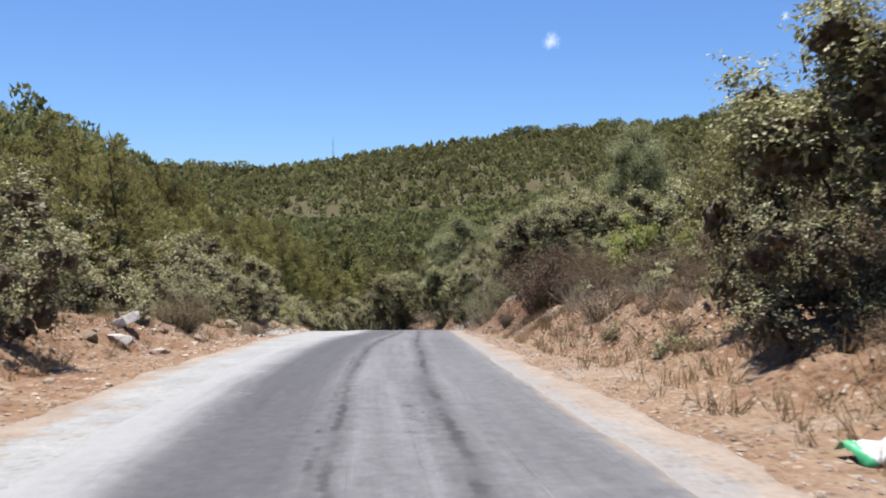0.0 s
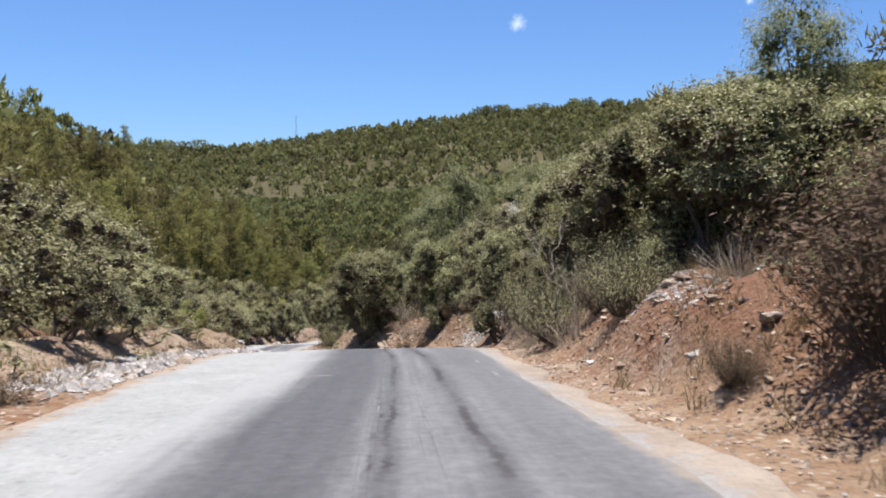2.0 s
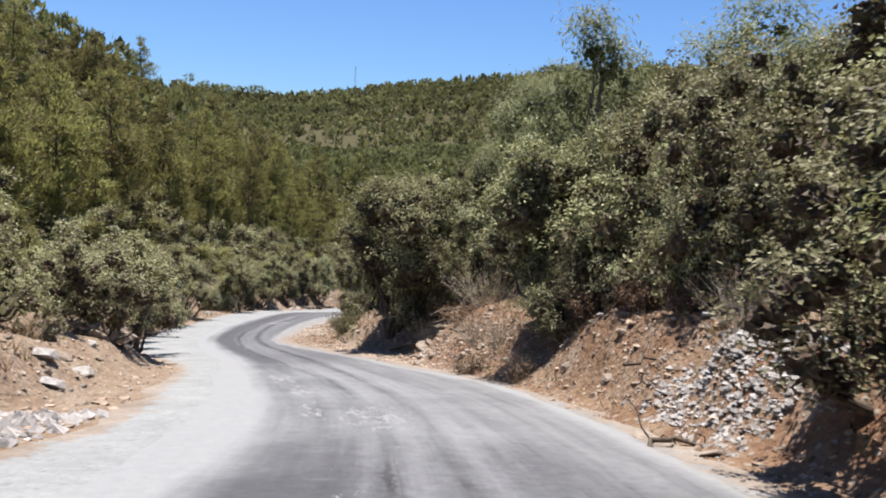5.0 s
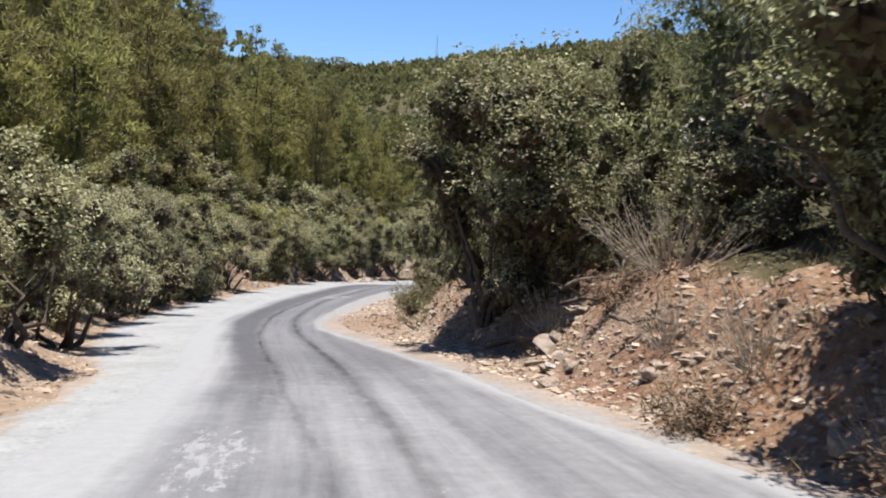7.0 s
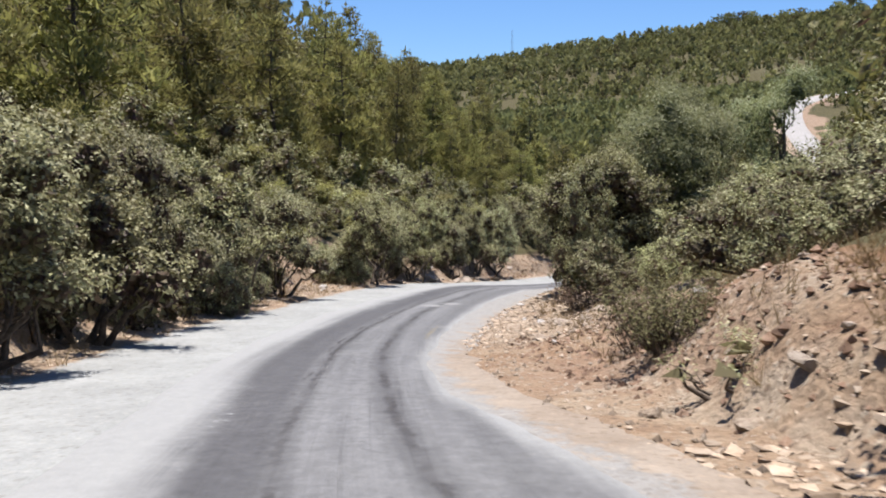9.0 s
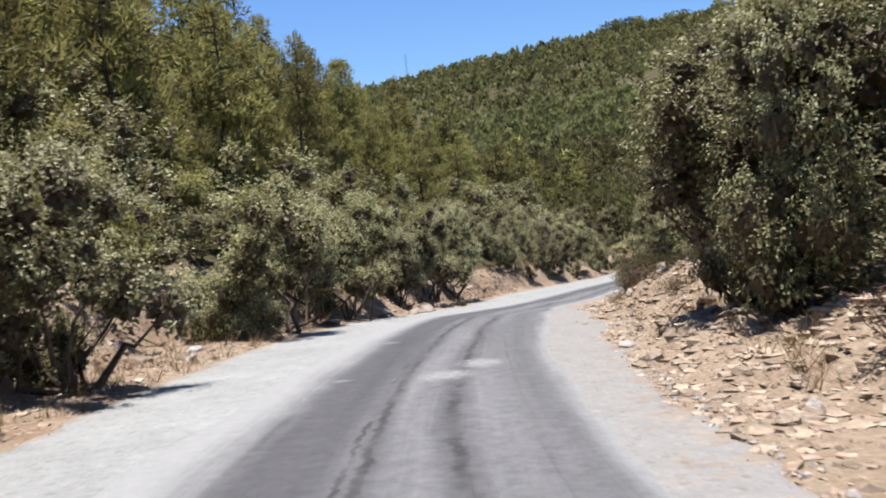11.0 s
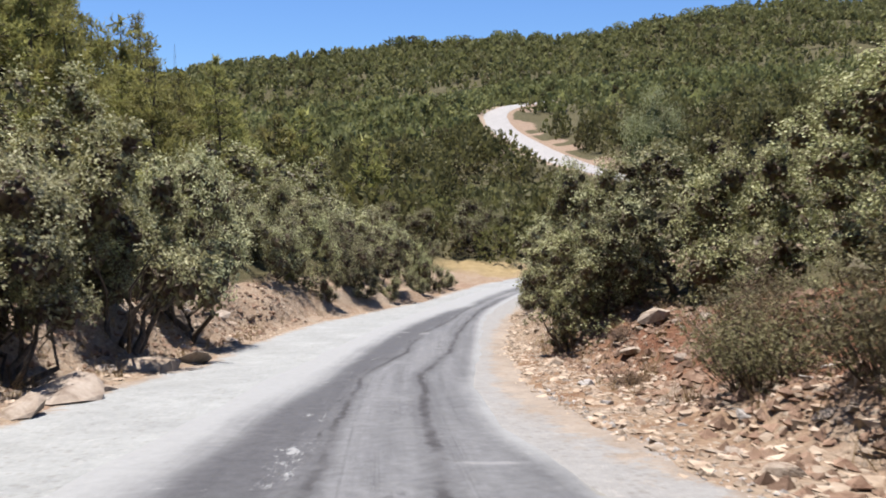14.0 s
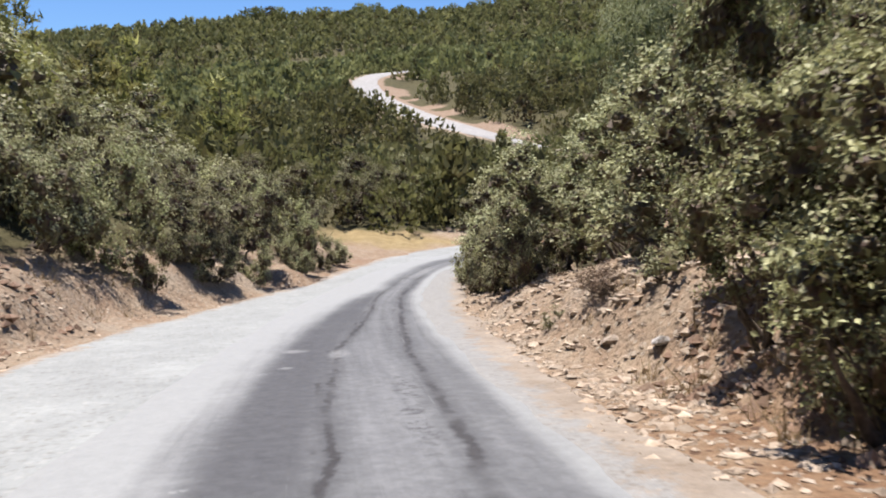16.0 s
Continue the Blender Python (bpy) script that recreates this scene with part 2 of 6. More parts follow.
    sand = m.smooth(m.math("ADD", m.attr("sand"), m.math("MULTIPLY_ADD", m.noise(2.4, 6, 0.75), 1.0, -0.5)), 0.35, 0.85)
    col = m.mix(m.math("MULTIPLY", sand, 0.85), col, (0.235, 0.202, 0.163))
    # pale scrapes across and along the lane, each where a blade or a wheel has dragged
    crumb = m.math("MULTIPLY_ADD", m.noise(7.0, 6, 0.9), 4.0, -1.45)

    def spot(u0, v0, ru, rv, lean=0.0):
        du = m.math("SUBTRACT", along, u0)
        dv = m.math("SUBTRACT", m.math("SUBTRACT", across, v0), m.math("MULTIPLY", du, lean))
        r2 = m.math("ADD", m.math("POWER", m.math("ABSOLUTE", m.math("DIVIDE", du, ru)), 2.0), m.math("POWER", m.math("ABSOLUTE", m.math("DIVIDE", dv, rv)), 2.0))
        return m.math("SUBTRACT", 1.0, m.smooth(m.math("ADD", r2, crumb), 0.3, 1.3))

    scrape = spot(32.1, -1.0, 0.10, 0.24)
    for dab in ((41.4, -0.2, 0.2, 0.12), (34.8, 1.84, 0.5, 0.06), (32.1, 1.87, 0.7, 0.06), (94.1, -1.38, 0.25, 0.22), (102.5, 1.6, 0.2, 0.5), (126.0, -0.32, 0.3, 0.3), (124.2, -0.33, 0.15, 0.14), (125.5, 0.33, 0.7, 0.22),
                (106.25, 1.05, 0.12, 0.45), (89.0, -1.35, 0.15, 0.2)):
        scrape = m.math("MAXIMUM", scrape, spot(*dab))
    col = m.mix(m.math("MULTIPLY", scrape, 0.45), col, (0.29, 0.298, 0.3))
    plate = m.math("MAXIMUM", spot(88.9, 0.0, 0.7, 0.5), spot(90.0, 0.4, 0.8, 0.45))
    col = m.mix(m.math("MULTIPLY", plate, 0.85), col, (0.25, 0.258, 0.26))
    # two worn lengths of yellow edge line
    yellow = m.math("MAXIMUM", spot(81.0, 0.93, 2.2, 0.09, 0.017), spot(104.9, 1.62, 1.5, 0.09))
    col = m.mix(m.math("MULTIPLY", yellow, m.math("MULTIPLY_ADD", fine, 0.5, 0.0)), col, (0.272, 0.211, 0.07))
    col = m.mix(0.3, col, m.ramp(fine, (0.3, 0.55), (0.7, 1.0)), "MULTIPLY")
    m.bump(m.math("ADD", fine, m.math("MULTIPLY", seam, -1.5)), 0.45, 0.012)
    return m.done(col, 0.85, 0.25)


def gravel_material(name, a, b, c, grey=None, rim=True):
    m = Nodes(name)
    cell = m.voronoi(38, "Color")
    mid, fine = m.noise(0.7, 6, 0.65), m.noise(24, 5, 0.7)
    col = m.ramp(mid, (0.3, a), (0.55, b), (0.75, c))
    if grey:
        col = m.mix(m.smooth(m.math("ADD", m.attr("grey"), m.math("ADD", m.math("MULTIPLY_ADD", mid, 0.8, -0.4), m.math("MULTIPLY_ADD", m.noise(6.0, 5, 0.8), 1.4, -0.7))), 0.1, 0.9), col, grey)
    if rim:
        ragged = m.smooth(m.math("ADD", m.attr("rim"), m.math("MULTIPLY_ADD", m.noise(2.2, 6, 0.8), 2.4, -1.2)), 0.35, 0.7)
        col = m.mix(ragged, col, m.ramp(mid, (0.3, (0.205, 0.166, 0.13)), (0.6, (0.28, 0.243, 0.202))))
    col = m.mix(0.2, col, m.ramp(m.node("ShaderNodeSeparateColor", i_0=cell), (0.0, 0.35), (0.25, 0.95), (1.0, 1.0)), "MULTIPLY")
    col = m.mix(0.25, col, m.ramp(fine, (0.3, 0.5), (0.65, 1.0)), "MULTIPLY")
    lump, chip = m.voronoi(11), m.node("ShaderNodeSeparateColor", i_0=m.voronoi(11, "Color"))
    col = m.mix(m.math("MULTIPLY", m.smooth(chip, 0.6, 0.8), m.smooth(lump, 0.45, 0.3)), col, m.mix(1.0, col, (1.12, 1.1, 1.08), "MULTIPLY"))
    col = m.mix(m.math("MULTIPLY", m.smooth(chip, 0.3, 0.15), m.smooth(lump, 0.5, 0.3)), col, m.mix(1.0, col, (0.84, 0.82, 0.8), "MULTIPLY"))
    col = m.mix(0.5, col, m.ramp(m.noise(4.0, 5, 0.75), (0.32, 0.72), (0.62, 1.05)), "MULTIPLY")
    m.bump(m.math("ADD", fine, m.voronoi(38)), 0.5, 0.015)
    return m.done(col, 0.95, 0.15)


def stone_material(name, a, b, c):
    m = Nodes(name)
    n = m.noise(5, 6, 0.65)
    col = m.ramp(n, (0.3, a), (0.52, b), (0.75, c))
    island = m.nt.nodes.new("ShaderNodeNewGeometry").outputs["Random Per Island"]
    col = m.node("ShaderNodeHueSaturation", Color=col, Saturation=m.math("MULTIPLY_ADD", m.random(), 0.3, 0.8), Value=m.math("MULTIPLY_ADD", island, 0.65, 0.7))
    m.bump(n, 0.8, 0.05)
    return m.done(col, 0.92, 0.2)


M_SOIL = soil_material()
M_ROAD = road_material()
M_GRAVEL = gravel_material("white_gravel", (0.228, 0.24, 0.238), (0.265, 0.28, 0.278), (0.3, 0.317, 0.314))
M_DIRT = gravel_material("dusty_verge", (0.185, 0.155, 0.122), (0.24, 0.208, 0.17), (0.275, 0.255, 0.225), (0.235, 0.236, 0.23))
M_FARROAD = gravel_material("far_road_gravel", (0.27, 0.268, 0.26), (0.31, 0.308, 0.3), (0.35, 0.345, 0.335), rim=False)
M_STONE = stone_material("limestone", (0.18, 0.132, 0.095), (0.305, 0.252, 0.198), (0.4, 0.355, 0.3))
M_CLOD = stone_material("earth_clod", (0.11, 0.058, 0.034), (0.2, 0.122, 0.075), (0.29, 0.2, 0.135))
M_GREY = stone_material("grey_limestone", (0.2, 0.185, 0.17), (0.33, 0.315, 0.295), (0.43, 0.42, 0.4))

# ---------------------------------------------------------------- mesh helpers
rng = np.random.default_rng(7)


def mesh_of(name, verts, faces, mats, smooth=False, floats=None, index=None):
    """A mesh from arrays; all faces have the same number of corners."""
    verts, faces = np.asarray(verts, np.float32), np.asarray(faces, np.int32)
    me = bpy.data.meshes.new(name)
    n, k = faces.shape
    me.vertices.add(len(verts))
    me.vertices.foreach_set("co", verts.ravel())
    me.loops.add(n * k)
    me.loops.foreach_set("vertex_index", faces.ravel())
    me.polygons.add(n)
    me.polygons.foreach_set("loop_start", np.arange(0, n * k, k, dtype=np.int32))
    for mt in (mats if isinstance(mats, (list, tuple)) else [mats]):
        me.materials.append(mt)
    if index is not None:
        me.polygons.foreach_set("material_index", np.asarray(index, np.int32))
    for key, val in (floats or {}).items():
        me.attributes.new(key, "FLOAT", "POINT").data.foreach_set("value", np.asarray(val, np.float32))
    me.polygons.foreach_set("use_smooth", np.full(n, smooth))
    me.update(calc_edges=True)
    me.validate()
    return me


def part(name, me, parent, label=""):
    ob = new(name, me)
    ob.parent = parent
    return tagged(ob, label)


def unit(a):
    return a / np.maximum(np.linalg.norm(a, axis=-1, keepdims=True), 1e-9)


def leaves(pos, out, length, width, tone, r, droop=0.0, spread=0.75, up=0.7, spear=False):
    """Diamond or spear-shaped leaves at pos: arrays of corners, faces and tones."""
    n = len(pos)
    nor = unit(out * 0.6 + r.normal(size=(n, 3)) * spread + np.array([0, 0, up]))
    axis = r.normal(size=(n, 3)) + out * 0.5 + np.array([0, 0, -droop])
    axis = unit(axis - nor * (axis * nor).sum(1, keepdims=True))
    side = np.cross(nor, axis)
    ln = length * r.uniform(0.65, 1.35, (n, 1))
    wd = width * r.uniform(0.65, 1.35, (n, 1))
    if spear:
        v = np.stack([pos - axis * ln * 0.5 + side * wd * 0.5, pos + axis * ln * 0.5, pos - axis * ln * 0.5 - side * wd * 0.5], 1)
        return v.reshape(-1, 3), np.arange(3 * n).reshape(n, 3), np.repeat(tone, 3)
    v = np.stack([pos - axis * ln * 0.5, pos + side * wd * 0.5 + nor * wd * 0.15, pos + axis * ln * 0.5, pos - side * wd * 0.5 + nor * wd * 0.15], 1)
    f = np.arange(4 * n).reshape(n, 4)
    return v.reshape(-1, 3), f, np.repeat(tone, 4)


def tube(points, radii, sides=5):
    """A tapered limb through points."""
    p = np.asarray(points, float)
    t = unit(np.gradient(p, axis=0))
    ref = np.where(np.abs(t[:, 2:3]) > 0.9, np.array([[1.0, 0, 0]]), np.array([[0, 0, 1.0]]))
    a = unit(np.cross(t, ref))
    b = np.cross(t, a)
    ang = np.arange(sides) * 2 * np.pi / sides
    ring = a[:, None] * np.cos(ang)[None, :, None] + b[:, None] * np.sin(ang)[None, :, None]
    v = (p[:, None] + ring * np.asarray(radii, float)[:, None, None]).reshape(-1, 3)
    f = []
    for i in range(len(p) - 1):
        for j in range(sides):
            k = (j + 1) % sides
            f.append((i * sides + j, i * sides + k, (i + 1) * sides + k, (i + 1) * sides + j))
    return v, np.array(f)


def join(parts):
    vs, fs, n = [], [], 0
    for v, f in parts:
        vs.append(v), fs.append(f + n)
        n += len(v)
    return np.concatenate(vs), np.concatenate(fs)


def limb(a, b, r0, r1, r, wob=0.08, n=5, sides=5):
    """A wavering limb from a to b."""
    a, b = np.asarray(a, float), np.asarray(b, float)
    s = np.linspace(0, 1, n)[:, None]
    p = a + (b - a) * s + r.normal(size=(n, 3)) * wob * np.linalg.norm(b - a) * np.sin(s * np.pi)
    return tube(p, np.linspace(r0, r1, n), sides)


# ---------------------------------------------------------------- plan of the road
CENTRE = [(3.14, -29.84, 1.5), (2.09, -19.89, 1.0), (1.05, -9.95, 0.5), (0.0, 0.0, -0.01), (-0.93, 9.96, -0.74), (-1.48, 19.94, -1.68),
          (-1.79, 29.94, -2.82), (-2.1, 39.93, -4.03), (-3.14, 49.86, -5.81), (-5.8, 59.49, -7.7), (-9.11, 68.93, -9.51), (-11.64, 78.58, -11.17),
          (-12.68, 88.52, -12.54), (-12.79, 98.51, -13.87), (-11.92, 108.47, -15.52), (-10.35, 118.35, -17.02), (-8.2, 128.14, -18.26),
          (-5.2, 137.6, -19.26), (-0.6, 146.4, -19.82), (6.6, 152.8, -20.06), (16.0, 156.0, -19.76), (26.0, 158.9, -19.46)]


def spline(points, step):
    """A smooth line through points, at even steps."""
    p = np.array(points, float)
    s = np.concatenate([[0], np.cumsum(np.linalg.norm(np.diff(p[:, :2], axis=0), axis=1))])
    m = np.gradient(p, s, axis=0)
    q = np.arange(0, s[-1], step)
    i = np.clip(np.searchsorted(s, q, side="right") - 1, 0, len(s) - 2)
    h = (s[i + 1] - s[i])[:, None]
    t = ((q - s[i])[:, None]) / h
    return ((2 * t**3 - 3 * t**2 + 1) * p[i] + (t**3 - 2 * t**2 + t) * h * m[i] + (-2 * t**3 + 3 * t**2) * p[i + 1] + (t**3 - t**2) * h * m[i + 1]), q


LINE, LU = spline(CENTRE, 0.5)
LU = LU - 30.0
LT = unit(np.gradient(LINE[:, :2], axis=0))
LN = np.stack([LT[:, 1], -LT[:, 0]], 1)          # to the right
FAR_ROAD, FU = spline([(62, 203, -16.4), (46, 205, -15.6), (34, 208, -14.8), (28.2, 216, -12.8), (27.4, 232, -10.7), (28.8, 255, -7.7), (30.6, 280, -3.8), (34, 300, 0.2), (41.6, 320, 3.2), (49, 335, 5.2), (62, 348, 7.5)], 1.0)
FAR_ROAD[:, 0] += 2.0
FT = unit(np.gradient(FAR_ROAD[:, :2], axis=0))
FN = np.stack([FT[:, 1], -FT[:, 0]], 1)


def table(*pairs):
    a = np.array(pairs, float)
    return lambda u: np.interp(u, a[:, 0], a[:, 1])


gravel_left = table((0, -3.1), (12, -3.2), (20, -3.2), (24, -3.55), (32, -4.0), (40, -4.0), (45, -3.3), (49, -2.9), (55, -3.0), (58, -2.75), (62, -2.8), (65, -3.3), (70, -4.2), (75, -4.55), (81, -4.6), (86, -4.3), (94, -4.5), (98, -4.2), (105, -4.3), (112, -4.2), (117, -3.85), (121, -4.2), (129, -4.1), (136, -3.1), (142, -2.0), (149, -1.9), (153, -2.6))
asphalt_left = table((0, -2.4), (31, -2.2), (56, -2.2), (64, -1.9), (75, -2.3), (83, -2.4), (100, -2.4), (112, -2.0), (120, -1.8), (130, -1.4), (140, -1.0), (148, -0.7))
asphalt_right = table((0, 2.05), (20, 2.25), (32, 2.38), (38, 2.45), (45, 3.1), (50, 3.15), (55, 3.25), (58, 2.75), (62, 2.4), (66, 1.95), (69, 1.65), (72, 1.1), (75, 1.0), (79, 1.2), (82, 1.35), (86, 1.47), (92, 1.55), (98, 1.88), (101, 1.7), (104, 1.75), (106, 1.7), (107.5, 1.5), (112, 1.52), (119, 2.0), (126, 2.2), (132, 2.1), (138, 2.1), (148, 1.9))
verge_right = table((0, 2.6), (20, 2.6), (36, 2.65), (45, 3.3), (55, 3.4), (62, 2.7), (66, 2.3), (69, 2.0), (72, 1.5), (75, 1.35), (79, 1.4), (83, 1.7), (88, 1.95), (94, 2.6), (98, 2.7), (102, 2.45), (107, 2.2), (112, 2.05), (118, 2.3), (126, 2.7), (132, 2.95), (138, 3.15), (144, 2.9), (150, 2.6))
# the banks: flat strip, height of the cut, width of the cut, slope behind
left_flat = table((0, 0.8), (10, 1.6), (19, 1.0), (25, 1.6), (31, 1.6), (40, 2.0), (48, 1.5), (53, 0.9), (58, 0.9), (65, 0.4), (80, 0.7), (88, 0.5), (93, 1.4), (96, 3.0), (98, 2.6), (100, 0.9), (104, 0.7), (110, 0.7), (113, 1.1), (118, 1.1), (122, 0.6), (130, 0.6), (136, 0.35), (146, 0.3), (150, 1.0))
left_cut = table((0, 0.5), (10, 0.5), (25, 0.35), (45, 0.4), (52, 0.7), (60, 0.7), (66, 0.5), (70, 0.55), (82, 0.7), (92, 0.9), (112, 0.95), (119, 0.8), (126, 0.7), (136, 0.7), (146, 0.5), (152, 0.1))
left_wide = table((0, 1.3), (62, 1.3), (85, 1.2), (125, 1.2), (140, 1.3))
left_near = table((0, 0.18), (30, 0.05), (50, 0.15), (65, 0.42), (135, 0.45), (145, 0.34), (158, 0.1))
left_far = table((-10, 0.35), (20, 0.45), (45, 0.55), (60, 0.74), (80, 0.9), (112, 0.98), (125, 0.92), (137, 0.75), (148, 0.4), (165, 0.2))
right_flat = table((0, 1.2), (12, 1.15), (17, 1.1), (22, 1.1), (27, 0.9), (31, 0.8), (34, 0.5), (38, 0.4), (45, 0.2), (50, 0.3), (55, 0.35), (60, 0.25), (62, 0.6), (64, 1.2), (69, 1.3), (73, 1.4), (78, 1.3), (84, 1.2), (90, 0.3), (98, 0.0), (104, 0.5), (108, 1.3), (113, 1.7), (117, 1.4), (121, 1.2), (126, 0.5), (131, 0.15), (140, 0.1))
right_cut = table((0, 0.5), (16, 0.75), (21, 0.7), (25, 0.8), (30, 1.1), (34, 0.95), (38, 0.8), (46, 0.85), (51, 1.1), (58, 1.1), (62, 1.2), (66, 1.0), (72, 0.95), (80, 0.6), (88, 0.6), (94, 0.8), (100, 1.0), (104, 1.2), (110, 1.15), (115, 1.2), (118, 0.8), (124, 0.9), (130, 0.6), (150, 0.2))
right_wide = table((0, 2.2), (16, 1.6), (22, 1.9), (26, 1.4), (30, 1.1), (36, 1.2), (46, 1.3), (51, 1.3), (58, 1.4), (62, 1.9), (66, 1.2), (73, 1.5), (80, 3.2), (88, 3.2), (96, 3.4), (102, 2.6), (106, 2.2), (109, 2.8), (115, 2.8), (118, 1.8), (122, 1.3), (130, 1.6))
right_near = table((-20, 0.25), (20, 0.3), (60, 0.28), (90, 0.26), (120, 0.24), (150, 0.12))
ridge_top = table((-900, 25), (-400, 40), (-229, 43), (-150, 42), (-106, 48), (-68, 54), (-21, 59), (31, 64), (57, 68), (110, 74), (140, 76), (170, 78), (211, 81), (273, 95), (343, 109), (600, 130), (1200, 120))
hill_rise = table((150, -20), (170, -19.5), (215, -13), (260, -7), (317, 0.0), (433, 5), (560, 30), (700, 64), (760, 62), (1000, 35), (1600, 0), (3500, -40))


def smoothstep(x, a, b):
    t = np.clip((x - a) / (b - a), 0, 1)
    return t * t * (3 - 2 * t)


def lattice(x, y, seed):
    """Value noise on a unit lattice, -1 to 1."""
    xi, yi = np.floor(x).astype(np.int64), np.floor(y).astype(np.int64)
    fx, fy = x - xi, y - yi
    fx, fy = fx * fx * (3 - 2 * fx), fy * fy * (3 - 2 * fy)

    def h(a, b):
        n = (a * 374761393 + b * 668265263 + seed * 974711) & 0x7FFFFFFF
        n = ((n ^ (n >> 13)) * 1274126177) & 0x7FFFFFFF
        return ((n ^ (n >> 16)) & 0xFFFF) / 32767.5 - 1
    return (h(xi, yi) * (1 - fx) + h(xi + 1, yi) * fx) * (1 - fy) + (h(xi, yi + 1) * (1 - fx) + h(xi + 1, yi + 1) * fx) * fy


def fractal(x, y, scale, octaves=4, seed=1):
    total, amp = 0, 1.0
    for k in range(octaves):
        total = total + amp * lattice(x * scale, y * scale, seed + k)
        scale, amp = scale * 2.03, amp * 0.5
    return total


def road_coords(x, y):
    """Along, across and road height, for arrays of places."""
    x, y = np.atleast_1d(np.asarray(x, float)), np.atleast_1d(np.asarray(y, float))
    best = np.empty(len(x), int)
    for a in range(0, len(x), 4000):
        d = (x[a:a + 4000, None] - LINE[None, :, 0])**2 + (y[a:a + 4000, None] - LINE[None, :, 1])**2
        best[a:a + 4000] = d.argmin(1)
    rx, ry = x - LINE[best, 0], y - LINE[best, 1]
    al = np.clip(rx * LT[best, 0] + ry * LT[best, 1], -0.4, 0.4)
    ac = rx * LN[best, 0] + ry * LN[best, 1]
    far = np.hypot(rx, ry)
    ac = np.sign(ac) * np.maximum(np.abs(ac), far * 0.999)
    nxt = np.minimum(best + 1, len(LINE) - 1)
    return LU[best] + al, ac, LINE[best, 2] + al * (LINE[nxt, 2] - LINE[best, 2]) / 0.5


def ground(x, y):
    """Height of the ground, and how much litter and straw covers it."""
    x, y = np.atleast_1d(np.asarray(x, float)), np.atleast_1d(np.asarray(y, float))
    u, v, zr = road_coords(x, y)
    edge = fractal(x, y, 0.35, 3, 11)
    dl = gravel_left(u) - v - left_flat(u) + edge * (0.35 + 0.35 * smoothstep(u, 80, 95))
    dr = v - verge_right(u) - right_flat(u) + edge * 0.4
    cl, cr = left_cut(u), right_cut(u)
    rough = fractal(x, y, 0.9, 4, 3)
    lumps = fractal(x, y, 0.28, 2, 23)
    hl = cl * smoothstep(dl, 0, left_wide(u)) * (1 + 0.25 * lumps) + left_near(u) * np.clip(dl - 1.0, 0, 12) + left_far(u) * (np.clip(dl - 13, 0, 22) + 0.4 * np.clip(dl - 35, 0, 40))
    hr = cr * smoothstep(dr, 0, right_wide(u)) * (1 + 0.25 * lumps) + right_near(u) * np.clip(dr - right_wide(u) * 0.8, 0, 30) + 0.2 * np.clip(dr - 32, 0, 80)
    h = np.where(v < 0, hl, hr)
    off = np.maximum(np.maximum(gravel_left(u) - v, v - verge_right(u)), 0)
    h = h + rough * (0.03 + 0.13 * smoothstep(np.maximum(dl, dr), 0, 1.5)) * smoothstep(off, 0.2, 1.0)
    face = smoothstep(np.maximum(dl, dr), -0.3, 0.4) * smoothstep(off, 14, 7)
    h = h + face * (0.10 * fractal(x, y, 1.6, 3, 81) + 0.09 * np.abs(fractal(x, y, 0.75, 3, 91)))
    h = h + lumps * 1.5 * smoothstep(off, 10, 40)
    near = zr + h
    back = smoothstep(-y, 30, 300)
    near = near * (1 - back) + back * 8.0
    w = np.clip((y - 180) / 520, 0, 1)
    far = hill_rise(y) + (ridge_top(x) - 64) * w + 0.13 * np.clip(x - 30, -60, 150) * smoothstep(y, 150, 215) * (1 - w)
    far = far + fractal(x, y, 0.012, 4, 31) * 5.0 * smoothstep(y, 230, 420) * (1 - 0.6 * smoothstep(y, 600, 700))
    far = far + fractal(x, y, 0.05, 3, 41) * 0.8
    wy = smoothstep(y, np.where(x < -12, 185, 150), np.where(x < -12, 265, 205)) * smoothstep(off, 2, 14)
    z = near * (1 - wy) + far * wy
    # the far road's bench
    best = np.full(len(x), 1e9)
    bi = np.zeros(len(x), int)
    sel = np.where((np.abs(x - 40) < 60) & (np.abs(y - 275) < 110))[0]
    if len(sel):
        d = np.hypot(x[sel, None] - FAR_ROAD[None, :, 0], y[sel, None] - FAR_ROAD[None, :, 1])
        bi[sel], best[sel] = d.argmin(1), d.min(1)
    bench = 1 - smoothstep(best, 4.4, 15)
    z = z * (1 - bench) + (FAR_ROAD[bi, 2] - 0.12) * bench
    z = z - 0.06 * (1 - smoothstep(off, 0.0, 0.5))
    litter = smoothstep(np.maximum(dl - 1.5, dr - right_wide(u) * 1.0), 0.0, 2.5)
    litter = np.maximum(litter, smoothstep(y, 162, 185)) * smoothstep(best, 3.4, 5.2)
    straw = smoothstep(np.hypot(x - 1.0, (y - 156) / 0.6), 5.2, 3.2) * smoothstep(off, 0.1, 0.8)
    pale = smoothstep(u, 74, 82) * smoothstep(u, 110, 104) * smoothstep(v, 1, 2) * (1 - smoothstep(u, 100, 104) * smoothstep(v, 3.6, 4.8))
    pale = np.maximum(pale, 0.8 * smoothstep(u, 44, 52) * smoothstep(-v, 2, 3))
    pale = np.maximum(pale, smoothstep(u, 28, 34) * smoothstep(u, 52, 47) * smoothstep(-v, 3, 4) * smoothstep(-v, 8, 6))
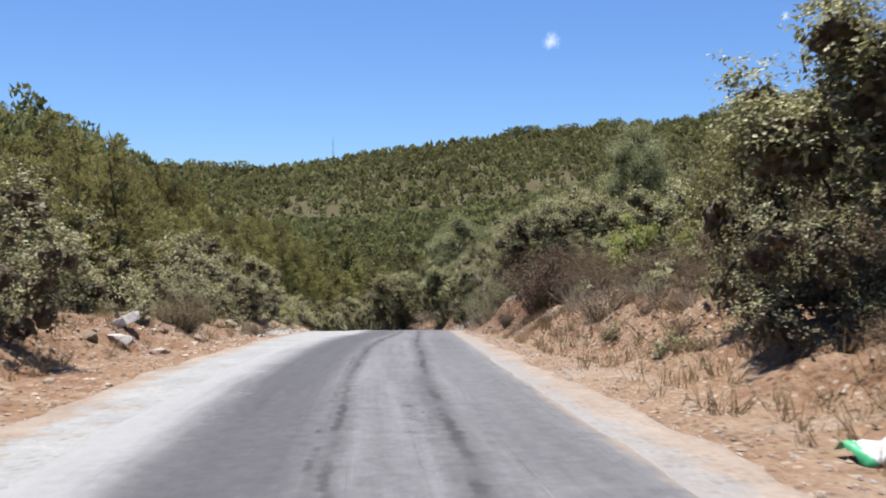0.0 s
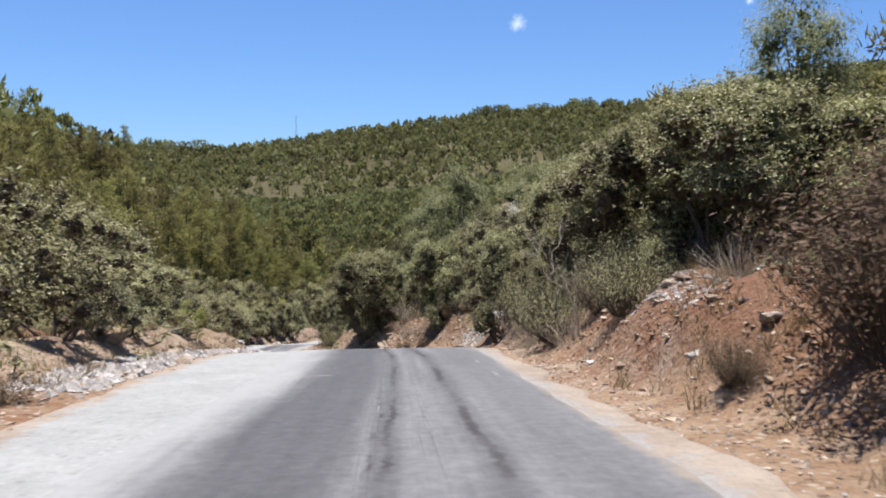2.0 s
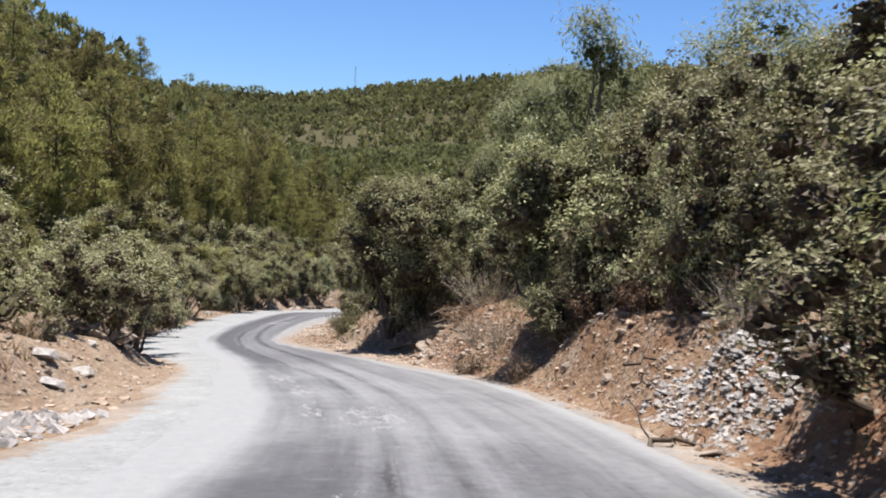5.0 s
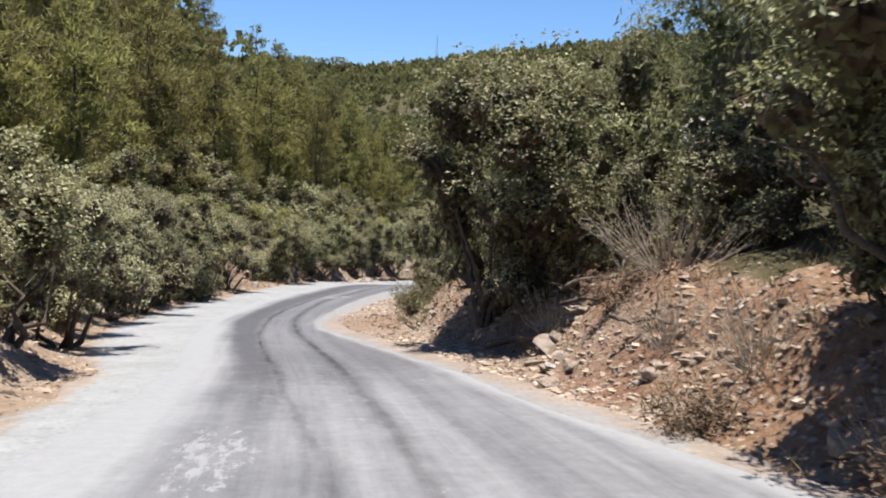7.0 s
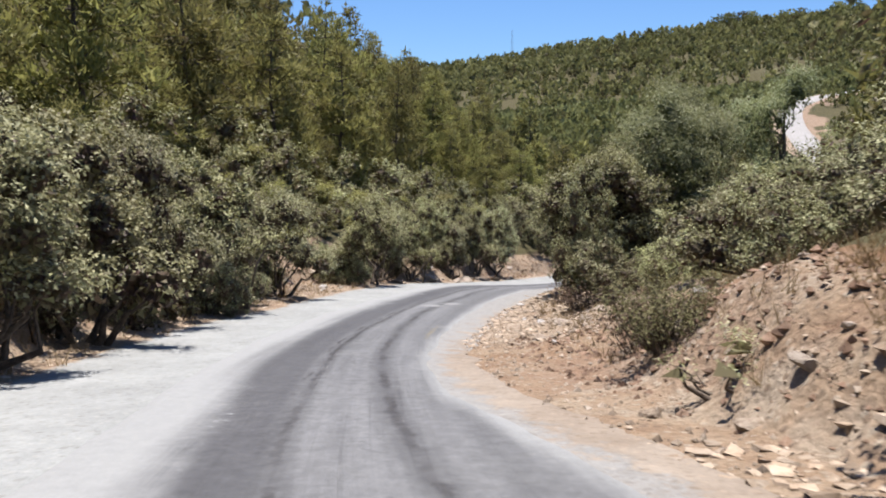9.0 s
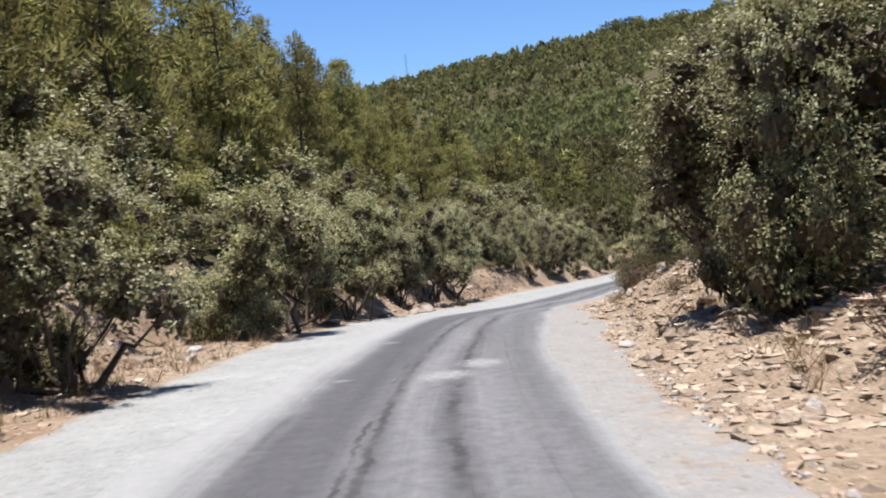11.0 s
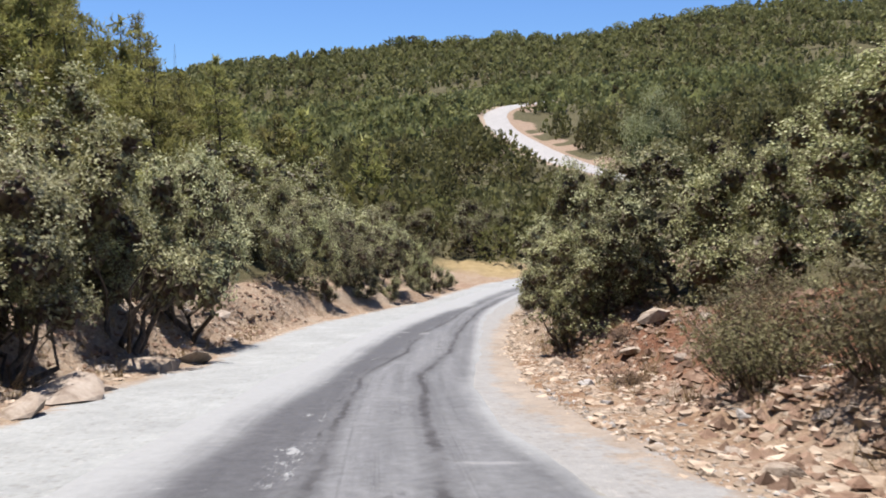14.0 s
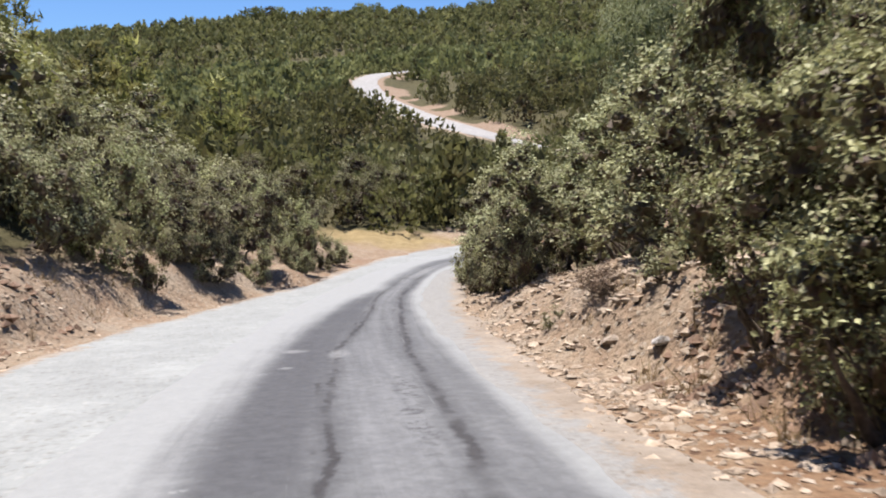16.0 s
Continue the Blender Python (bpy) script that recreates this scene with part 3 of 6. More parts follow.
    pale = np.maximum(pale, 0.6 * smoothstep(u, 57, 62) * smoothstep(u, 78, 74) * smoothstep(v, 1, 2) * smoothstep(v, 5.2, 4.2))
    pale = np.maximum(pale, 0.7 * smoothstep(u, 118, 124) * smoothstep(v, 2, 3))
    pale = np.maximum(pale, 0.55 * smoothstep(u, 126, 134) * smoothstep(-v, 1, 2) * (y < 165))
    pale = np.maximum(pale, 0.3 * smoothstep(v, 4.4, 3.2) * (v > 1) * smoothstep(u, 52, 42))
    red = smoothstep(u, 103, 108) * smoothstep(u, 121, 116) * smoothstep(v, 3.6, 4.8)
    red = np.maximum(red, 0.8 * smoothstep(u, 24, 28) * smoothstep(u, 36, 32) * smoothstep(v, 3.4, 4.4))
    red = np.maximum(red, 0.2 * smoothstep(u, 48, 52) * smoothstep(u, 60, 56) * smoothstep(v, 3.6, 4.6))
    above = smoothstep((x - FAR_ROAD[bi, 0]) * FN[bi, 0] + (y - FAR_ROAD[bi, 1]) * FN[bi, 1], 1.5, 4.0) * (y > 195)
    spill = smoothstep(best, 12, 5) * smoothstep(fractal(x, y, 0.16, 3, 71), -0.25, 0.15) * (y > 210)
    litter = litter * (1 - spill)
    pale = np.maximum(pale, np.maximum(spill, smoothstep(best, 6, 4) * (y > 200)) * (1 - 0.75 * above))
    red = np.maximum(red, 0.7 * above * smoothstep(best, 14, 6))
    return z, litter, straw, pale, red


def height(x, y):
    return float(ground([x], [y])[0][0])


def at(u, v):
    """The place u metres along and v to the right of the centre line."""
    i = int(np.clip(round((u + 30) / 0.5), 0, len(LINE) - 1))
    x, y = LINE[i, 0] + LN[i, 0] * v, LINE[i, 1] + LN[i, 1] * v
    return x, y


# ---------------------------------------------------------------- ground sheet
def lines(*spans):
    out = []
    for a, b, s in spans:
        out.append(np.arange(a, b, s))
    return np.concatenate(out)


gx = np.concatenate([-np.geomspace(2600, 46, 28), lines((-44, -24, 1.4), (-24, 12, 0.26), (12, 60, 1.6)), np.geomspace(60, 2600, 34)])
gy = np.concatenate([-np.geomspace(900, 12, 14), lines((-10, 0, 1.2), (0, 128, 0.27), (128, 150, 0.5), (150, 350, 1.9)), np.geomspace(350, 760, 60), np.geomspace(790, 4200, 14)])
GX, GY = np.meshgrid(gx, gy)
gz, gl, gs, gp, gred = ground(GX.ravel(), GY.ravel())
nx, ny = len(gx), len(gy)
ii = np.arange(nx * ny).reshape(ny, nx)
gf = np.stack([ii[:-1, :-1], ii[:-1, 1:], ii[1:, 1:], ii[1:, :-1]], -1).reshape(-1, 4)
soil = new("ground", mesh_of("ground", np.stack([GX.ravel(), GY.ravel(), gz], 1), gf, M_SOIL, True, {"litter": gl, "straw": gs, "pale": gp, "red": gred}))
tagged(soil, "ochre stony soil banks and brushy hill slopes", "ground", kind="structure")


def strip(name, lo, hi, lift, mat, cols, sink_l, sink_r, u0=-28.0, u1=159.0, wob=0.0, extra=None, step=0.5):
    """A sheet laid along the road between two offsets, its edges let into the ground."""
    us = np.arange(u0, u1, step)
    base = np.stack([np.interp(us, LU, LINE[:, k]) for k in range(3)], 1)
    across = np.stack([np.interp(us, LU, LN[:, k]) for k in range(2)], 1)
    s = np.linspace(0, 1, cols)
    a = lo(us) + wob * fractal(us, us * 0 + 3.3, 0.7, 4, 51)
    b = hi(us) + wob * fractal(us, us * 0 + 9.1, 0.7, 4, 57)
    v = a[:, None] + (b - a)[:, None] * s[None]
    x = base[:, None, 0] + across[:, None, 0] * v
    y = base[:, None, 1] + across[:, None, 1] * v
    z = base[:, None, 2] + lift - 0.0025 * v**2 + 0.012 * fractal(x.ravel(), y.ravel(), 0.5, 3, 61).reshape(x.shape)
    z = z - sink_l * (s[None] == 0) - sink_r * (s[None] == 1)
    n, k = x.shape
    jj = np.arange(n * k).reshape(n, k)
    f = np.stack([jj[:-1, :-1], jj[:-1, 1:], jj[1:, 1:], jj[1:, :-1]], -1).reshape(-1, 4)
    uu = np.repeat(us[:, None], k, 1)
    fl = {}
    if extra:
        fl = {key: fn(uu, v).ravel() for key, fn in extra.items()}
    me = mesh_of(name, np.stack([x, y, z], -1).reshape(-1, 3), f, mat, True, fl)
    lay = me.uv_layers.new(name="UVMap")
    li = np.empty(len(me.loops), np.int32)
    me.loops.foreach_get("vertex_index", li)
    lay.data.foreach_set("uv", np.stack([uu.ravel()[li], v.ravel()[li]], 1).astype(np.float32).ravel())
    return new(name, me)


seam_left = table((0, -0.2), (17, -0.25), (24, 0.0), (32, 0.2), (41, 0.05), (50, 0.15), (56, 0.08), (60, -0.24), (69, -0.5), (80, -0.54), (90, -0.5), (97, -0.41), (106, -0.34), (114, -0.33), (119, 0.15), (126, 0.33), (131, 0.78), (150, 0.9))
seam_right = table((0, 0.7), (13, 0.82), (19, 0.85), (32, 0.92), (39, 0.77), (50, 0.7), (57, 0.75), (66, 0.6), (74, 0.3), (80, 0.25), (86, 0.12), (92, 0.26), (101, 0.33), (106, 0.62), (114, 0.65), (119, 1.16), (123, 1.34), (132, 1.52), (150, 1.4))
dark_left = table((0, -1.7), (26, -1.7), (31, -1.45), (48, -1.45), (55, -1.6), (60, -1.4), (64, -1.12), (68, -1.15), (75, -1.65), (90, -1.65), (97, -1.7), (103, -1.75), (110, -1.3), (113, -1.0), (119, -0.9), (125, -0.7), (134, -0.2), (140, 0.35), (147, 0.2), (152, 0.0))


def scuff(u, v):
    """Patches where the surface is scraped pale."""
    out = 0 * u
    for u0, v0, ru, rv, k in ((56.4, -0.75, 2.1, 0.55, 0.52), (53.2, -0.62, 2.6, 0.42, 0.5), (50.3, -0.6, 2.0, 0.36, 0.48), (49.6, 0.2, 2.4, 0.9, 0.46), (51.8, -1.55, 3.6, 0.32, 0.48), (106.6, -0.62, 2.2, 0.3, 0.4), (103.0, -1.0, 4.0, 0.4, 0.25), (33.0, -0.9, 2.0, 0.25, 0.25), (100.0, 0.3, 5.0, 0.9, 0.2), (110.0, -0.6, 4.0, 0.3, 0.25), (45.0, 0.2, 5.0, 1.0, 0.2)):
        out = np.maximum(out, k * smoothstep(np.hypot((u - u0) / ru, (v - v0) / rv), 1.0, 0.3))
    return out


def dust(u, v):
    """Dust cover of the asphalt, from its left and right edges."""
    left = smoothstep(dark_left(u) + 0.7 - v, 0.0, 1.5)
    right = (0.45 + 0.4 * smoothstep(u, 38, 50)) * smoothstep(v - asphalt_right(u) + 0.55, 0.0, 0.6)
    return np.maximum(left * 1.15, right) + 0.35 * smoothstep(u, 126, 150) + 0.5 * smoothstep(u, 42, 50) * smoothstep(u, 68, 56)


road = strip("road", asphalt_left, asphalt_right, 0.012, M_ROAD, 36, 0.05, 0.06, wob=0.07, step=0.25,
             extra={"dust": dust, "scuff": scuff, "sand": lambda u, v: smoothstep(v - asphalt_right(u), -0.5, 0.1) * smoothstep(u, 58, 44), "seaml": lambda u, v: v - seam_left(u), "seamr": lambda u, v: v - seam_right(u), "lane": lambda u, v: (v - dark_left(u)) / (seam_left(u) - dark_left(u))})
tagged(road, "worn grey asphalt road dusted with white gravel", "road", kind="structure")
gl_ob = strip("road_gravel_shoulder", lambda u: gravel_left(u) - 0.25, lambda u: asphalt_left(u) + 0.5, -0.004, M_GRAVEL, 16, 0.10, 0.08, wob=0.22, step=0.25,
              extra={"rim": lambda u, v: smoothstep(v - gravel_left(u), 0.6, -0.3) + 0.3 * smoothstep(u, 24, 4)})
tagged(gl_ob, "white crushed gravel shoulder along the road", "shoulder", kind="structure")
gr_ob = strip("road_dirt_verge", lambda u: asphalt_right(u) - 0.4, lambda u: verge_right(u) + 0.2 + 0.25 * smoothstep(u, 42, 52), -0.004, M_DIRT, 12, 0.08, 0.10, wob=0.2, step=0.25,
              extra={"rim": lambda u, v: smoothstep(verge_right(u) - v, 0.75, -0.35) * (1 - 0.5 * smoothstep(u, 74, 80) * smoothstep(u, 110, 104)) + 0.12 * smoothstep(u, 52, 42), "grey": lambda u, v: np.maximum((0.8 + 0.2 * smoothstep(u, 40, 56)) * (1 - 0.6 * smoothstep(u, 62, 66) * smoothstep(u, 78, 74)) * (1 - 0.7 * smoothstep(u, 106, 112) * smoothstep(u, 126, 121)) * (1 + 0.4 * smoothstep(u, 74, 80) * smoothstep(u, 108, 102)), 0.85 * smoothstep(u, 40, 52) * smoothstep(v - asphalt_right(u), 0.9, 0.0))})
tagged(gr_ob, "dusty pale dirt verge beside the asphalt", "verge", kind="structure")

# far road over the opposite slope
fs = np.linspace(-2.9, 2.9, 9)
fx = FAR_ROAD[:, None, 0] + FN[:, None, 0] * fs
fy = FAR_ROAD[:, None, 1] + FN[:, None, 1] * fs
fz = FAR_ROAD[:, None, 2] + 0.15 - 0.25 * (np.abs(fs) > 2.8)[None] + 0 * fx
jj = np.arange(fx.size).reshape(fx.shape)
far_road = new("far_road", mesh_of("far_road", np.stack([fx, fy, fz], -1).reshape(-1, 3),
               np.stack([jj[:-1, :-1], jj[:-1, 1:], jj[1:, 1:], jj[1:, :-1]], -1).reshape(-1, 4), M_FARROAD, True))
tagged(far_road, "pale gravel road climbing the opposite hillside", "road", kind="structure")

# ---------------------------------------------------------------- plants


def ball(level):
    """Corners and faces of a round lump."""
    bm = bmesh.new()
    bmesh.ops.create_icosphere(bm, subdivisions=level, radius=1.0)
    v, f = np.array([p.co[:] for p in bm.verts]), np.array([[p.index for p in q.verts] for q in bm.faces])
    bm.free()
    return v, f


ICO_V, ICO_F = ball(1)
BALL_V, BALL_F = ball(2)
CLUMP_V, CLUMP_F = ball(3)


def lobed_cloud(r, lobes, clusters, per, leaf_l, leaf_w, spread=0.085, droop=0.0, tone0=0.5, inner=0.5, fine=True, closed=False):
    """Sprays of leaves on the outside of lobes (centre, radius), toned as if lit from above; sparse growth within,
    darkened to paint inner shade.
    """
    pos, out, tone = [], [], []
    mid = np.mean([c for c, _ in lobes], axis=0)
    for c, rad in lobes:
        n = max(4, int(clusters * rad * rad * 4))
        d = unit(r.normal(size=(n, 3)) + unit(np.asarray(c) - mid)[None] * 0.8 + np.array([0, 0, 0.95]))
        d = d[d[:, 2] > -0.2]
        n = len(d)
        cc = np.asarray(c) + d * rad * r.uniform(0.72, 1.0, (n, 1)) * np.where(r.uniform(0, 1, (n, 1)) < 0.24, r.uniform(1.1, 1.55, (n, 1)), 1.0)
        ct = r.uniform(-0.2, 0.2, n) + r.normal() * 0.08
        k = np.repeat(np.arange(n), per)
        p = cc[k] + r.normal(size=(len(k), 3)) * spread * np.array([1.2, 1.2, 0.75])
        # upward-facing leaves get a lighter tone, painting the sunlit top of each lobe
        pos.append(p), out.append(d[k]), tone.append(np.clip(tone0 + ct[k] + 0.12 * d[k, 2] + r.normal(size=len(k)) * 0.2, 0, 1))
    pos, out, tone = np.concatenate(pos), np.concatenate(out), np.concatenate(tone)
    keep = pos[:, 2] > 0.03
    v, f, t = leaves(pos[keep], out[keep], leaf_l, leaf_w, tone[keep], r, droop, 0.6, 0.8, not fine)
    f = f if f.shape[1] == 3 else np.concatenate([f[:, [0, 1, 2]], f[:, [0, 2, 3]]])
    # darker leaves further in, their tone halved to paint the shade there
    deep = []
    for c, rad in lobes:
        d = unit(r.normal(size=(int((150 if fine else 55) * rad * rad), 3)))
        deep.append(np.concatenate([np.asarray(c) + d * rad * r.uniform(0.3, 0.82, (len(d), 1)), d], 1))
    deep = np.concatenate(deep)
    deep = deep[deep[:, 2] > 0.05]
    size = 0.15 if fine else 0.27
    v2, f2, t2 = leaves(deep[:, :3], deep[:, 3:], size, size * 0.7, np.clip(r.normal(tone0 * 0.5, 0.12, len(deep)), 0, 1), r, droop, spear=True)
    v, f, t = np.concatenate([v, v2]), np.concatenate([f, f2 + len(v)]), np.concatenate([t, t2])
    # a twig lump within each lobe, its dark tone standing in for inner shade
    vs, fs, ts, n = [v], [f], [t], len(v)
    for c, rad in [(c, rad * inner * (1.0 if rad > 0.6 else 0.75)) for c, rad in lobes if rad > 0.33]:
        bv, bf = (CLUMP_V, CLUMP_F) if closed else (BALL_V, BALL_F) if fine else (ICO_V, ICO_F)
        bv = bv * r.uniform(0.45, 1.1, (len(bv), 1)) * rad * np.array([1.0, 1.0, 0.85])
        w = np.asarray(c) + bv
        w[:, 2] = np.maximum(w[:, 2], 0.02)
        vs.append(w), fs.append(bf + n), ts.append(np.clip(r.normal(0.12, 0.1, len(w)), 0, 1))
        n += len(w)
    return np.concatenate(vs), np.concatenate(fs), np.concatenate(ts)


def bush_lobes(r, radius, high, n, low=0.2, irregular=0.25):
    """Lobes that fill a bush of that radius and height, drawn in towards its foot."""
    out = []
    for i in range(n):
        z = low + (1 - low) * (i + r.uniform(0, 1)) / n
        a = r.uniform(0, 2 * np.pi)
        w = math.sqrt(max(0.05, 1 - (max(0, z - 0.5) / 0.56)**2)) * (0.62 + 0.38 * min(1, z / 0.42))
        q = radius * w * r.uniform(0.4, 1.0) * (1 + irregular * math.sin(a * 2 + n))
        rad = radius * r.choice([0.2, 0.27, 0.34, 0.42])
        out.append((np.array([math.cos(a) * q, math.sin(a) * q, max(rad * 0.6, z * high - rad * 0.8)]), rad))
    return out


def plant(name, label, category, trunk, crown, crown_name, trunk_mat, crown_mat, extra=None):
    """An Empty with a trunk and a crown under it."""
    ob = tagged(new(name), label, category)
    part("trunk", mesh_of(name + "_trunk", *trunk, trunk_mat, True), ob)
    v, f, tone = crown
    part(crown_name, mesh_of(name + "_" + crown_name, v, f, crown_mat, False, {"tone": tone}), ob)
    return ob


def make_bush(seed, name, label, radius, high, lobes, clusters, per, leaf, mat, stems=6, tone=0.45, low=0.18, fine=True, closed=False):
    r = np.random.default_rng(seed)
    lb = bush_lobes(r, radius, high, lobes, low)
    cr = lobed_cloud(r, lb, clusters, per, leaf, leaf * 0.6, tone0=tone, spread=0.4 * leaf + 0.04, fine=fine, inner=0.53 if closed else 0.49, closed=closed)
    tr = []
    for i in range(stems):
        c, rad = lb[i % len(lb)]
        a = r.uniform(0, 6.28)
        tr.append(limb((math.cos(a) * 0.18, math.sin(a) * 0.18, -0.3), c, 0.05 + 0.012 * high, 0.012, r, 0.1))
        for k in range(3):
            tr.append(limb(c * r.uniform(0.5, 0.9), c + unit(r.normal(size=3)) * rad * 0.95, 0.016, 0.004, r, 0.1, 3, 3))
    return plant(name, label, "bush", join(tr), cr, "foliage", M_BARK, mat)


def make_oak(seed, radius, high, leaf=0.1, mat=None, tone=0.5, lobes=30, dense=16, per=12, fine=True, closed=False, low=0.13):
    r = np.random.default_rng(seed)
    lb = bush_lobes(r, radius, high, lobes, low, 0.12)
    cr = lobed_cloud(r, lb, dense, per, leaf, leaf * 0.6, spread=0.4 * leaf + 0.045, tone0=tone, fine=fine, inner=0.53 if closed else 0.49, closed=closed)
    tr = []
    for i in range(9):
        c, rad = lb[i]
        a = r.uniform(0, 6.28)
        tr.append(limb((math.cos(a) * 0.2, math.sin(a) * 0.2, -0.4), c, 0.1, 0.018, r, 0.035, 8))
        for k in range(3):
            tr.append(limb(c * r.uniform(0.6, 0.9), c + unit(r.normal(size=3)) * rad, 0.025, 0.006, r, 0.05, 4, 3))
    return plant("oak_tree", "dark evergreen oak with small leathery leaves", "tree", join(tr), cr, "crown", M_BARK, mat or M_OAK)


def make_pine(seed, radius, high, n=5200, coarse=1.0):
    """A young Aleppo pine: whorled limbs that end in rounded tufts of upturned needles."""
    r = np.random.default_rng(seed)
    tr = [limb((0, 0, -0.5), (r.normal() * 0.2, r.normal() * 0.2, high * 0.97), 0.018 * high, 0.015, r, 0.015, 8)]
    pos, out, tone = [], [], []
    levels = 11
    tufts_made = []
    for i in range(levels):
        f = i / (levels - 1)
        z = high * (0.08 + 0.84 * f)
        reach = radius * (1.0 - 0.8 * f**2.0) * (0.75 + 0.25 * min(1, f / 0.2)) * r.uniform(0.7, 1.15)
        for k in range(7 if i < 8 else 4):
            a = r.uniform(0, 6.28)
            rr = reach * r.uniform(0.45, 1.1)
            tip = np.array([math.cos(a) * rr, math.sin(a) * rr, z + rr * r.uniform(0.1, 0.45)])
            tr.append(limb((0, 0, z), tip, 0.03, 0.006, r, 0.06, 3, 3))
            tufts_made.append((tip, r.uniform(0.42, 0.8) * (1.05 - 0.35 * f), a))
            if rr > 0.9:
                tufts_made.append((np.array([0, 0, z]) + (tip - np.array([0, 0, z])) * 0.6, r.uniform(0.35, 0.5), a))
    total = sum(rad**2 for _, rad, _ in tufts_made)
    for c, rad, a in tufts_made:
        m = int(n * rad**2 / total)
        d = unit(r.normal(size=(m, 3)) + np.array([0, 0, 0.35]))
        pos.append(c + d * rad * np.array([1.05, 1.05, 0.95]) * r.uniform(0.35, 1.0, (m, 1)))
        out.append(unit(d * 1.0 + np.array([math.cos(a) * 0.3, math.sin(a) * 0.3, 0.55])))
        # needle tone rises towards the top of each tuft
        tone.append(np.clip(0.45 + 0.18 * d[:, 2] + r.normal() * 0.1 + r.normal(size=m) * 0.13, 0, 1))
    pos, out, tone = np.concatenate(pos), np.concatenate(out), np.concatenate(tone)
    m = len(pos)
    axis = unit(out + r.normal(size=(m, 3)) * 0.4)
    side = unit(np.cross(axis, r.normal(size=(m, 3))))
    ln, wd = r.uniform(0.2, 0.38, (m, 1)) * coarse, r.uniform(0.028, 0.05, (m, 1)) * coarse
    v = np.stack([pos - axis * ln * 0.5 + side * wd, pos + axis * ln * 0.5, pos - axis * ln * 0.5 - side * wd], 1).reshape(-1, 3)
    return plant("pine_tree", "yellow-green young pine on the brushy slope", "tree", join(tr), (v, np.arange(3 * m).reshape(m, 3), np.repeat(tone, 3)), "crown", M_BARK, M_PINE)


def make_eucalyptus(seed, radius, high):
    r = np.random.default_rng(seed)
    lb = []
    for i in range(24):
        z = r.uniform(0.3, 1.0)
        a = r.uniform(0, 6.28)
        q = radius * r.uniform(0.2, 0.9) * math.sin(math.pi * min(0.95, 0.25 + z * 0.62))
        lb.append((np.array([math.cos(a) * q, math.sin(a) * q, z * high - 0.3]), radius * r.uniform(0.22, 0.36)))
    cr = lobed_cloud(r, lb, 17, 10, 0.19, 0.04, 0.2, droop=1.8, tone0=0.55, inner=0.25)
    tr = [limb((0, 0, -0.5), (0.2, 0.1, high * 0.8), 0.16, 0.05, r, 0.03, 8)]
    for c, rad in lb[:14]:
        tr.append(limb((0.05, 0, max(0.8, c[2] - 2.0)), c, 0.05, 0.01, r, 0.08))
    return plant("eucalyptus_tree", "tall eucalyptus with drooping narrow leaves", "tree", join(tr), cr, "crown", M_TRUNK, M_EUC)


def make_twiggy(seed, name, label, radius, high, mat, stems=170, leafy=900, leaf=0.11, bark=None, thick=1.0):
    """A dry fan of thin stems with few small leaves."""
    r = np.random.default_rng(seed)
    tr, pos, out = [], [], []
    for i in range(stems):
        a, s = r.uniform(0, 6.28), math.sqrt(r.uniform(0, 1))
        tip = np.array([math.cos(a) * s * radius, math.sin(a) * s * radius, high * r.uniform(0.55, 1.0) * math.sqrt(1 - 0.6 * s * s)])
        base = np.array([math.cos(a) * s * 0.25 * radius, math.sin(a) * s * 0.25 * radius, -0.1])
        v, f = tube([base, base + (tip - base) * 0.5 + r.normal(size=3) * 0.08, tip], [0.007 * thick, 0.005 * thick, 0.002 * thick], 3)
        tr.append((v, f))
        m = leafy // stems + 2
        q = r.uniform(0.35, 1.02, (m, 1))
        pos.append(base + (tip - base) * q + r.normal(size=(m, 3)) * 0.08)
        out.append(np.repeat(unit(tip - base)[None], m, 0))
    pos, out = np.concatenate(pos), np.concatenate(out)
    tone = np.clip(r.normal(0.5, 0.2, len(pos)), 0, 1)
    cr = leaves(pos, out, leaf, leaf * 0.3, tone, r, 0, 0.5)
    return plant(name, label, "bush", join(tr), cr, "foliage", bark or M_BARK, mat)


def make_dead(seed, high):
    """A bare pale forked branch."""
    r = np.random.default_rng(seed)
    tr = []

    def grow(p, d, length, rad, depth):
        q = p + d * length
        tr.append(limb(p, q, rad, rad * 0.6, r, 0.07, 5))
        if depth:
            for k in range(3):
                grow(p + (q - p) * r.uniform(0.5, 1.0), unit(d + r.normal(size=3) * 0.55), length * r.uniform(0.45, 0.7), rad * 0.5, depth - 1)
    grow(np.array([0, 0, -0.2]), unit(np.array([0.3, -0.1, 1.0])), high * 0.6, 0.035, 3)
    v, f = join(tr)
    return tagged(new("dead_branch", mesh_of("dead_branch", v, f, M_PALE, True)), "bare bleached dead branch among the bushes", "branch")


def stand(proto, u, v, scale=1.0, squash=1.0, lift=0.0, turn=None, first=False):
    """Set a plant, or a copy of it, on the ground at u, v."""
    x, y = at(u, v)
    z = height(x, y) + lift
    m = Matrix.LocRotScale((x, y, z - 0.05), Euler((0, 0, rng.uniform(0, 6.28) if turn is None else turn)), (scale, scale, scale * squash))
    return copy_thing(proto, m)


